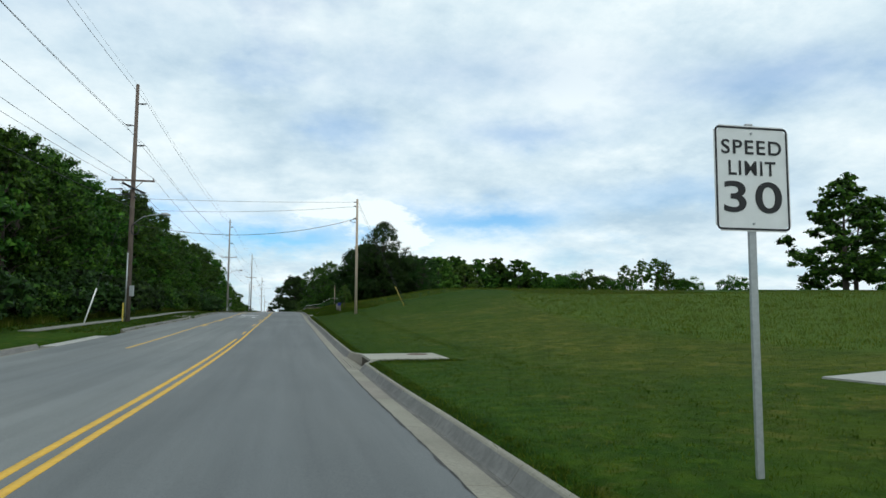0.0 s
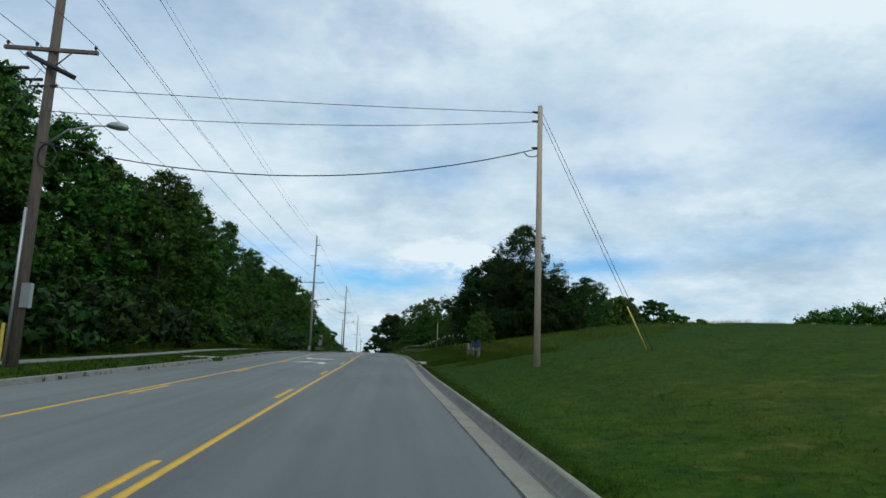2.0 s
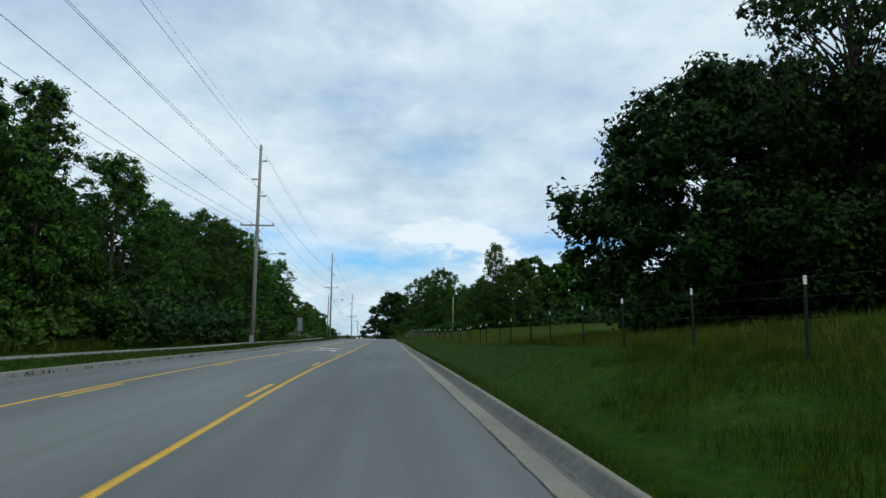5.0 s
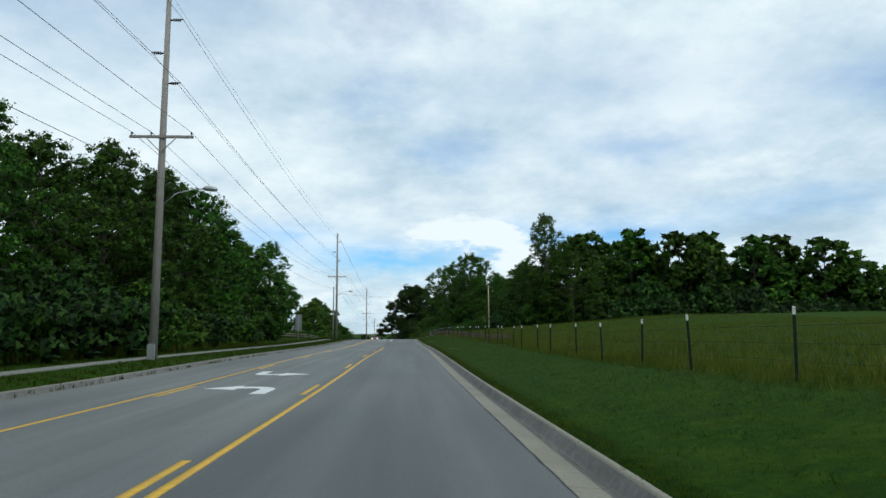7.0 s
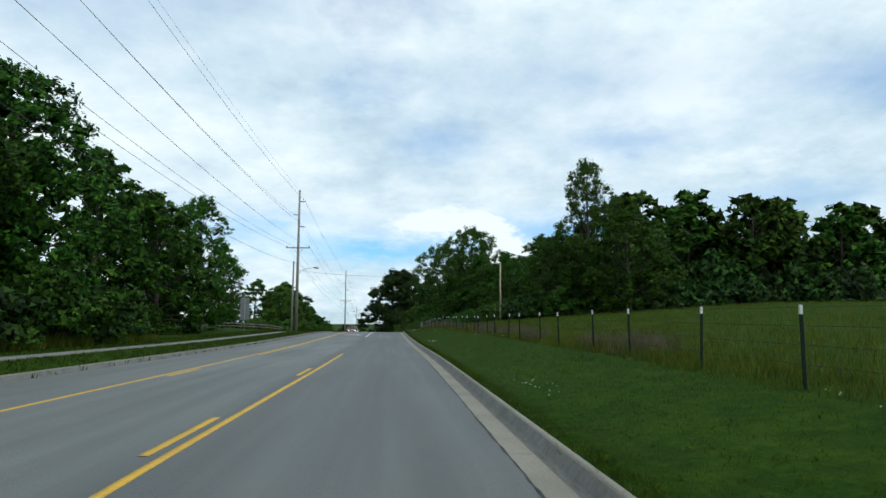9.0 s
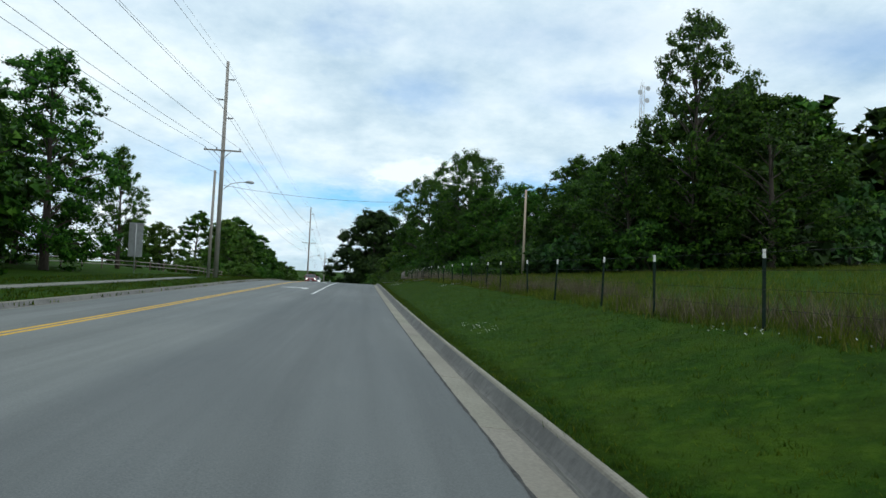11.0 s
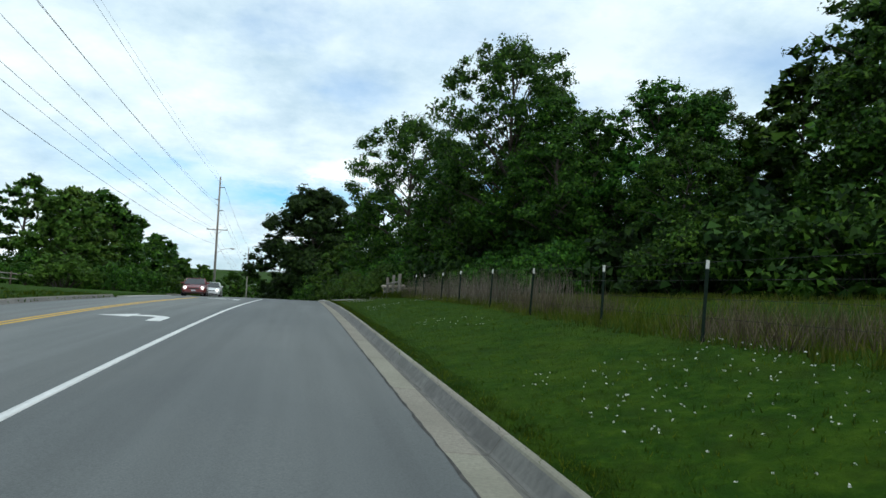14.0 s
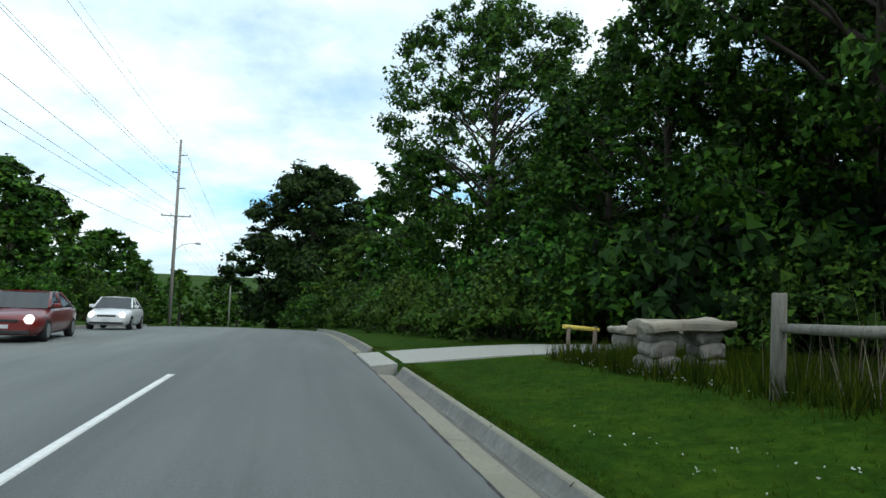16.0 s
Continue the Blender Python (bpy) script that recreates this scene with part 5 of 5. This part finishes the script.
for x, y, h in pb:
    wood_post(x, y, h, 0.085, "weathered grey round wooden fence post in tall grass", WOOD_FENCE, FB)
for (x0, y0, _), (x1, y1, _) in zip(pb, pb[1:]):
    wood_rail((x0, y0 + 0.08, ground_z(x0, y0) + 0.82), (x1, y1 - 0.08, ground_z(x1, y1) + 0.82), 0.06, "pale weathered round fence rail between posts", WOOD_FENCE, FB)
FC = "split rail fence across the lawn"
last = None
for k in range(24):
    x, y = -30.0 + 0.58 * k, 204.0 + 2.95 * k
    if k > 16:
        x = -20.7 - 0.05 * (k - 16)
    wood_post(x, y, 1.0, 0.07, "dark weathered split rail fence post on the lawn", WOOD_BROWN, FC)
    if last:
        for h in (0.45, 0.85):
            wood_rail((last[0], last[1], ground_z(*last) + h), (x, y, ground_z(x, y) + h), 0.05, "weathered grey split fence rail", WOOD_GREY, FC)
    last = (x, y)

# wires of the steel-post fence
for h in (0.3, 0.55, 0.8, 1.04):
    bm = bmesh.new()
    ys = np.arange(75.7, 244, 3.0)
    tube(bm, [(FENCE_X + road_x(v) - 0.02, v, ground_z(FENCE_X + road_x(v), v) + h) for v in ys], 0.003, 4, False)
    tagged(part("fence_wire", bm, WIRE), "thin grey wire strand of the field fence", "fence wire", "wires of the field fence")

# ---- stone and slab table by the drive ----
STONE = noisy("grey field stone", (0.16, 0.15, 0.135), (0.32, 0.30, 0.27), 7, 0.95, 0.8, 1.4, 0.6, (0.11, 0.105, 0.1), obj=True)


def rough_block(name, sx, sy, sz, seed, material):
    bm = bmesh.new()
    box(bm, -sx / 2, sx / 2, -sy / 2, sy / 2, 0, sz, 0.06)
    bmesh.ops.subdivide_edges(bm, edges=bm.edges, cuts=3, use_grid_fill=True)
    for v in bm.verts:
        v.co += 0.07 * noise.noise_vector((v.co * 2.6) + Vector((seed, 0, 0))) + 0.025 * noise.noise_vector((v.co * 9.0) + Vector((seed, 3, 0)))
    return part(name, bm, material)


def stone_pier(x, y, turn, sx, sy, h, label):
    root = empty("stone_pier", pose(x, y, ground_z(x, y) - 0.05, 0, 0, turn), label, "stone pier")
    for k in range(2):
        n = 2 + k
        for i in range(n):
            ob = rough_block("stone", sx / n - 0.02, sy * (0.96 - 0.06 * k), h / 2 - 0.008, 3 * k + i + x, STONE)
            ob.parent = root
            ob.location = ((i - (n - 1) / 2) * sx / n, 0.03 * k, k * h / 2)
    ob = rough_block("cap_stone", sx + 0.12, sy + 0.12, 0.17, 40 + x, CAP)
    ob.parent = root
    ob.location = (0, 0, h)
    ob["label"] = "pale tan flat cap stone"
    return root


def stone_table(x, y, turn):
    """A thick rough slab on two stacks of field stones."""
    root = empty("stone_table", pose(x, y, ground_z(x, y) - 0.05, 0, 0, turn), "rough stone table with a thick pale slab on stacked grey stones", "stone table")
    for s in (-1, 1):
        h = 0.0
        for k, (w, t) in enumerate(((0.50, 0.30), (0.42, 0.24), (0.46, 0.22))):
            ob = rough_block("stone", w, 0.62 - 0.05 * k, t - 0.01, 7 * k + 3 * s + x, STONE)
            ob.parent = root
            ob.matrix_basis = pose(s * (0.40 + 0.03 * (k % 2)), 0.02 * k, h, 0, 0, 9 * (k - 1) * s)
            h += t
    ob = rough_block("slab", 1.52, 0.85, 0.17, 40 + x, CAP)
    ob.parent = root
    ob.matrix_basis = pose(0, 0, h - 0.02, 0, -2.5, 0)
    ob["label"] = "thick pale weathered stone slab"
    return root


CAP = noisy("tan cap stone", (0.24, 0.215, 0.17), (0.38, 0.345, 0.28), 8, 0.95, 0.5, 1.5, 0.5, (0.20, 0.18, 0.15), obj=True)
stone_table(6.33, 252.35, -4)
stone_pier(7.3, 255.7, 5, 0.6, 0.6, 0.55, "low rough grey stone pier beyond the drive")
bm = bmesh.new()
z = ground_z(7.7, 256)
tube(bm, [(6.3, 257.0, z + 0.55), (7.3, 257.2, z + 0.48)], 0.05, 8)
barrier = empty("barrier", pose(0, 0, 0), "yellow painted barrier bar on dark posts beside the drive", "barrier")
part("barrier_bar", bm, YELLOW_GUARD, barrier)
for bx, by in ((6.45, 257.03), (7.2, 257.18)):
    bm = bmesh.new()
    tube(bm, [(bx, by, ground_z(bx, by) - 0.3), (bx, by, z + 0.56)], 0.05, 8)
    part("post", bm, WOOD_BROWN, barrier)
bm = bmesh.new()
box(bm, -0.75, 0.75, -0.1, 0.1, 0, 0.05, 0.01)
ob = part("plank", bm, WOOD_TAN)
ob.matrix_basis = pose(8.2, 255.9, ground_z(8.1, 255.6) + 0.74, 0, -3, 8)
tagged(ob, "pale weathered plank laid across stone piers", "plank")
stone_pier(8.75, 255.6, 10, 0.5, 0.5, 0.55, "small rough stone pier under a plank")

# ---- the tall board sign seen from behind ----
SIGN_BACK = noisy("dull aluminium", (0.20, 0.22, 0.22), (0.28, 0.30, 0.30), 5, 0.6, 0.05, metal=0.3)
bx, by = -18.6, 221.0
root = empty("board_sign", pose(bx, by, ground_z(bx, by), 0, 0, 8), "tall narrow grey sign panel seen from behind on a post", "road sign")
bm = bmesh.new()
tube(bm, [(0, 0, -0.4), (0, 0, 4.1)], 0.045, 8)
part("post", bm, METAL, root)
bm = bmesh.new()
box(bm, -0.55, 0.55, 0.05, 0.08, 1.35, 4.2, 0.01)
part("panel", bm, SIGN_BACK, root)

# ---- lattice mast far behind the wood ----
mast = empty("radio_mast", pose(24.6, 219.5, ground_z(24.6, 219.5)), "thin grey lattice radio mast with small dish aerials", "radio mast")
H, W = 17.1, 0.22
for k in range(3):
    a = k * 2.094
    bm = bmesh.new()
    tube(bm, [(W * math.cos(a), W * math.sin(a), 0), (W * math.cos(a), W * math.sin(a), H)], 0.022, 5)
    part("mast_leg", bm, METAL, mast)
for i in range(22):
    z0 = i * 0.8
    for k in range(3):
        a, b = k * 2.094, (k + 1) * 2.094
        bm = bmesh.new()
        tube(bm, [(W * math.cos(a), W * math.sin(a), z0), (W * math.cos(b), W * math.sin(b), z0 + 0.8)], 0.012, 4)
        part("mast_brace", bm, METAL, mast)
for dx, dz in ((-0.34, 16.4), (0.34, 15.7), (0.4, 16.8)):
    bm = bmesh.new()
    tube(bm, [(dx, -0.3, dz), (dx, -0.26, dz), (dx, -0.1, dz)], [0.22, 0.20, 0.05], 16)
    part("dish", bm, METAL, mast, "pale round dish aerial")


# ---- cars ----
GLASS = nodes_of("car glass")
GLASS[2].inputs["Base Color"].default_value = (0.02, 0.025, 0.03, 1)
GLASS[2].inputs["Roughness"].default_value = 0.06
GLASS = GLASS[0]
TYRE = noisy("tyre rubber", (0.012, 0.012, 0.012), (0.03, 0.03, 0.03), 20, 0.85)
RIM = noisy("alloy rim", (0.4, 0.41, 0.42), (0.55, 0.56, 0.57), 10, 0.35, metal=0.8)
LAMP = nodes_of("lit headlamp")
LAMP[2].inputs["Emission Color"].default_value = (1, 0.93, 0.8, 1)
LAMP[2].inputs["Emission Strength"].default_value = 1.4
LAMP = LAMP[0]
PLASTIC = noisy("dark trim plastic", (0.02, 0.02, 0.022), (0.04, 0.04, 0.042), 12, 0.6)
PLATE = noisy("plate", (0.5, 0.52, 0.55), (0.62, 0.63, 0.65), 8, 0.5)


def paint(name, c):
    m = noisy(name, tuple(v * 0.92 for v in c), c, 3, 0.3, spec=0.6)
    m.node_tree.nodes["Principled BSDF"].inputs["Coat Weight"].default_value = 0.5
    return m


def loft(bm, stations):
    """Skin over closed rings of the same count."""
    rings = [[bm.verts.new(p) for p in st] for st in stations]
    k = len(rings[0])
    for a, b in zip(rings, rings[1:]):
        for i in range(k):
            f = bm.faces.new((a[i], a[(i + 1) % k], b[(i + 1) % k], b[i]))
            f.smooth = True
    bm.faces.new(rings[0][::-1])
    bm.faces.new(rings[-1])
    bmesh.ops.recalc_face_normals(bm, faces=bm.faces)


def car(name, m, colour, label, L=4.5, W=1.72, H=1.40, lit=True):
    """A saloon car facing -y, with its wheels on z = 0."""
    root = empty(name, m, label, "car")
    hw = W / 2

    def ring(y, w, z0, z1, belly=0.9):
        pts = [(w * belly * 0.9, z0), (w * 0.97, z0 + 0.10), (w, z0 + 0.45 * (z1 - z0)), (w * 0.97, z1 - 0.1), (w * 0.86, z1), (0, z1 + 0.025)]
        return [(x, y, z) for x, z in pts] + [(-x, y, z) for x, z in pts[-2::-1]]
    bm = bmesh.new()
    loft(bm, [ring(-L / 2, hw * 0.72, 0.30, 0.60), ring(-L / 2 + 0.08, hw * 0.86, 0.22, 0.68), ring(-L / 2 + 0.35, hw * 0.95, 0.19, 0.75), ring(-L / 2 + 0.9, hw, 0.18, 0.83), ring(-L / 2 + 1.35, hw, 0.18, 0.92), ring(0, hw, 0.18, 0.95), ring(L / 2 - 1.0, hw, 0.18, 0.97), ring(L / 2 - 0.35, hw * 0.96, 0.2, 0.96), ring(L / 2 - 0.06, hw * 0.88, 0.26, 0.88), ring(L / 2, hw * 0.78, 0.34, 0.78)])
    body = part("body", bm, colour, root)

    def cab(y, w, z):
        return [(w, y, z), (w * 0.5, y, z + 0.02), (-w * 0.5, y, z + 0.02), (-w, y, z)]
    ya, yb, yc, yd = -L / 2 + 1.15, -L / 2 + 1.95, L / 2 - 1.75, L / 2 - 0.75
    wb, wt = hw * 0.90, hw * 0.70
    # glass house, a little inside the painted pillars
    lo = [(wb, ya, 0.90), (wb, yd, 0.94), (-wb, yd, 0.94), (-wb, ya, 0.90)]
    hi = [(wt, yb, H - 0.03), (wt, yc, H - 0.03), (-wt, yc, H - 0.03), (-wt, yb, H - 0.03)]
    for i, name in enumerate(("side_window", "rear_window", "side_window", "windscreen")):
        bm = bmesh.new()
        j = (i + 1) % 4
        f = bm.faces.new([bm.verts.new(p) for p in (lo[i], lo[j], hi[j], hi[i])])
        f.normal_update()
        r = bmesh.ops.extrude_face_region(bm, geom=[f])
        bmesh.ops.translate(bm, vec=f.normal * -0.012, verts=[v for v in r["geom"] if isinstance(v, bmesh.types.BMVert)])
        bmesh.ops.recalc_face_normals(bm, faces=bm.faces)
        part(name, bm, GLASS, root, "dark glass")
    bm = bmesh.new()
    loft(bm, [[(wt * s * 1.0, y, z) for s, z in ((1.03, H - 0.06), (0.93, H - 0.01), (0, H + 0.015), (-0.93, H - 0.01), (-1.03, H - 0.06))] for y in (yb - 0.03, (yb + yc) / 2, yc + 0.03)])
    part("roof", bm, colour, root)
    for s in (-1, 1):
        for (y0, y1) in ((ya, yb), (yd, yc), ((ya + yd) / 2, (yb + yc) / 2)):
            bm = bmesh.new()
            tube(bm, [(s * (wb + 0.005), y0, 0.92), (s * (wt + 0.012), y1, H - 0.04)], 0.04, 6)
            part("pillar", bm, colour, root)
        bm = bmesh.new()
        box(bm, min(s * hw * 0.92, s * (hw + 0.14)), max(s * hw * 0.92, s * (hw + 0.14)), ya + 0.28, ya + 0.40, 0.93, 1.06, 0.03)
        part("mirror", bm, colour, root)
        for y in (-L / 2 + 0.85, L / 2 - 0.95):
            bm = bmesh.new()
            tube(bm, [(s * (hw - 0.2), y, 0.31), (s * (hw - 0.18), y, 0.31), (s * (hw - 0.01), y, 0.31), (s * (hw + 0.015), y, 0.31)], [0.27, 0.31, 0.31, 0.28], 20)
            tyre = part("tyre", bm, TYRE, root)
            bm = bmesh.new()
            tube(bm, [(s * (hw - 0.05), y, 0.31), (s * (hw + 0.022), y, 0.31)], [0.2, 0.19], 16)
            part("rim", bm, RIM, tyre, "silver rim")
        bm = bmesh.new()
        tube(bm, [(s * hw * 0.66, -L / 2 + 0.2, 0.62), (s * hw * 0.68, -L / 2 + 0.02, 0.60), (s * hw * 0.68, -L / 2 - 0.01, 0.60)], [0.13, 0.12, 0.08], 12)
        part("headlamp", bm, LAMP if lit else RIM, root, "headlamp")
        bm = bmesh.new()
        box(bm, min(s * hw * 0.5, s * hw * 0.86), max(s * hw * 0.5, s * hw * 0.86), L / 2 - 0.1, L / 2 - 0.0, 0.66, 0.82, 0.02)
        part("tail_lamp", bm, RED, root, "red tail lamp")
    bm = bmesh.new()
    box(bm, -hw * 0.42, hw * 0.42, -L / 2 - 0.02, -L / 2 + 0.1, 0.54, 0.62, 0.015)
    part("grille", bm, PLASTIC, root, "dark grille")
    bm = bmesh.new()
    box(bm, -hw * 0.75, hw * 0.75, -L / 2 - 0.015, -L / 2 + 0.12, 0.24, 0.33, 0.015)
    part("air_intake", bm, PLASTIC, root, "dark lower intake")
    bm = bmesh.new()
    box(bm, -0.16, 0.16, -L / 2 - 0.035, -L / 2 - 0.02, 0.38, 0.48, 0.004)
    part("plate", bm, PLATE, root, "pale plain plate")
    return root


RED = noisy("red lamp plastic", (0.25, 0.01, 0.01), (0.35, 0.02, 0.02), 8, 0.3)


def road_pose(x, y, turn=0):
    sl = math.degrees(math.atan2(road_z(y + 2) - road_z(y - 2), 4))
    return pose(x + road_x(y), y, road_z(y) + crown_h(x) + 0.052, sl if abs(turn) < 90 else -sl, 0, turn)


car("red_car", road_pose(-7.85, 264.2, 5), paint("dark red car paint", (0.16, 0.012, 0.012)), "dark red saloon car with lit headlamps on the road", 4.8, 1.76, 1.40)
car("white_car", road_pose(-7.85, 274.3, 3), paint("white car paint", (0.72, 0.73, 0.74)), "white compact saloon car with lit headlamps on the road", 4.4, 1.70, 1.42)
car("silver_car", pose(-17.5, 33.2, ground_z(-17.5, 33.2) + 0.1, 0, 0, 90), paint("silver car paint", (0.42, 0.44, 0.46)), "silver saloon car parked on the concrete driveway", 4.5, 1.74, 1.42, False)


# ---- grass, weeds and flowers ----
def blades(name, seed, spots, height, width, per, lean, material, label, category, spread=0.05):
    """Tufts of thin tapering blades at many spots, joined as one."""
    rng = np.random.default_rng(seed)
    spots = np.asarray(spots)
    n = len(spots) * per
    base = np.repeat(spots, per, axis=0)
    base[:, :2] += rng.normal(size=(n, 2)) * spread
    a = rng.random(n) * 6.283
    h = height * (0.55 + 0.75 * rng.random(n))
    ln = lean * rng.random(n) * h
    b2 = rng.random(n) * 6.283
    w = width * (0.7 + 0.6 * rng.random(n))
    side = np.stack([np.cos(a), np.sin(a), np.zeros(n)], 1) * w[:, None]
    tip = base + np.stack([np.cos(b2) * ln, np.sin(b2) * ln, h], 1)
    base[:, 2] -= 0.02
    v = np.stack([base - side, base + side, tip], 1).reshape(-1, 3)
    ob = from_mesh(name, raw(name, v, np.arange(3 * n).reshape(-1, 3)), material)
    return tagged(ob, label, category, kind="stuff")


def spots_in(rng, n, x0, x1, y0, y1, skip=None, power=1.0):
    out = []
    for _ in range(n):
        y = y0 + (y1 - y0) * rng.random()
        x = x0 + (x1 - x0) * rng.random() ** power + road_x(y)
        if skip and skip(x - road_x(y), y):
            continue
        out.append((x, y, ground_z(x, y)))
    return out


def on_slab(x, y):
    return (18.8 < y < 21.1 and x < 4.5) or (18.0 < y < 22.4 and x < 2.45) or (71.0 < y < 74.2 and x < 4.7) or (70.2 < y < 75.5 and x < 2.45) or 256.3 < y < 260.6 or (8.5 < y < 10.4 and 9.0 < x < 24.2)


rg = np.random.default_rng(77)
blades("verge_grass", 1, spots_in(rg, 52000, 2.08, 6.0, -2, 262, on_slab, 1.2), 0.035, 0.006, 4, 1.8, BLADE, "short mown green grass of the verge", "grass")
blades("kerb_grass", 2, spots_in(rg, 9000, 2.05, 2.3, -2, 262, on_slab), 0.05, 0.007, 5, 1.5, BLADE, "grass overhanging the kerb edge", "grass")
blades("bank_grass", 3, spots_in(rg, 16000, 5.5, 26, -4, 62, on_slab, 1.4), 0.036, 0.008, 4, 1.2, BLADE, "mown grass of the bank", "grass")
blades("field_grass", 4, spots_in(rg, 24000, 6.3, 44, 62, 250, on_slab, 1.8), 0.22, 0.010, 8, 0.9, FIELD, "tall unmown green grass of the field", "grass", 0.16)
blades("fence_grass", 5, spots_in(rg, 5200, 5.3, 6.3, 72, 244, on_slab), 0.17, 0.007, 9, 0.8, FIELD, "tall green grass along the fence", "grass", 0.12)
blades("west_verge_grass", 6, spots_in(rg, 14000, -17, -9.22, 30, 262, lambda x, y: -13.8 < x < -12.4 or y < 37 or y > 248), 0.11, 0.018, 4, 0.7, BLADE, "short green grass of the far verge", "grass")
blades("wood_edge_weeds", 7, spots_in(rg, 5200, -19.5, -15.6, 36, 182), 0.5, 0.03, 6, 0.6, FIELD, "tall green weeds at the edge of the wood", "weeds", 0.15)
blades("dry_weeds", 8, [p for p in spots_in(rg, 5200, 5.45, 7.2, 150, 250, on_slab) if noise.noise((p[0] * 0.5, p[1] * 0.25, 2.0)) > 0.08], 0.46, 0.006, 6, 0.9, DRY, "dry brown weeds along the fence", "weeds", 0.14)
blades("tall_dry_stalks", 9, spots_in(rg, 820, 5.9, 9.5, 229, 249.5, on_slab, 1.5), 1.05, 0.008, 3, 0.42, STALK, "tall pale dry stalks before the wood", "weeds", 0.25)
CLOVER = noisy("clover flowers", (0.55, 0.56, 0.5), (0.75, 0.75, 0.7), 30, 0.8)
flowers = [p for p in spots_in(rg, 5200, 2.6, 5.3, 130, 256, on_slab) if noise.noise((p[0] * 0.4, p[1] * 0.16, 5.0)) > (0.27 if p[1] < 238 else 0.05)]
v, f, way = leaf_cloud(np.random.default_rng(3), [(x, y, z + 0.11) for x, y, z in flowers], np.full(len(flowers), 0.012), 1, 0.0085, 0.9, 0.0)
tagged(from_mesh("clover_flowers", raw("clover_flowers", v, f), CLOVER), "small white clover flowers in the verge", "flowers", kind="stuff")


def lush_edge(y):
    return 13.2 + 0.0045 * (y - 20) ** 2 if y < 60 else 20


blades("unmown_grass", 10, [p for p in spots_in(rg, 16000, 11, 40, 14, 62) if p[0] > lush_edge(p[1]) + 0.5 * noise.noise((p[0] * 0.3, p[1] * 0.3, 1.0))], 0.10, 0.012, 5, 0.8, FIELD, "lush unmown grass on the bank above the mown edge", "grass", 0.12)
blades("ditch_grass", 11, [p for p in spots_in(rg, 9000, 2.7, 8.2, 61, 90, on_slab) if p[0] > 3.4 + 1.6 * noise.noise((p[0] * 0.6, p[1] * 0.3, 4.0)) + 0.12 * max(0.0, 64 - p[1])], 0.15, 0.0042, 10, 1.1, DITCH, "tall dark green grass round the rail fence", "grass", 0.12)
blades("pier_grass", 12, [p for p in spots_in(rg, 1800, 5.0, 8.6, 243, 256)], 0.36, 0.010, 7, 0.7, BLADE, "tall green grass round the stone pier", "grass", 0.1)
blades("seeded_grass", 13, [p for p in spots_in(rg, 4200, 2.5, 5.6, 66.0, 71.1) if rg.random() < 0.25 + 0.75 * (p[1] - 66) / 5.1] + spots_in(rg, 160, 3.2, 4.7, 71.1, 71.6), 0.19, 0.0042, 5, 0.9, DITCH, "tall seeded grass growing over the drain slab's edge", "grass", 0.08)
blades("seed_heads", 14, spots_in(rg, 260, 2.6, 4.7, 70.5, 71.4), 0.36, 0.004, 3, 0.5, DRY, "thin pale seed heads over the drain slab's edge", "grass", 0.05)
blades("slab_edge_grass", 15, spots_in(rg, 420, 2.45, 4.6, 17.6, 18.97), 0.06, 0.005, 5, 1.0, BLADE, "grass lapping the edge of the drain slab", "grass", 0.04)
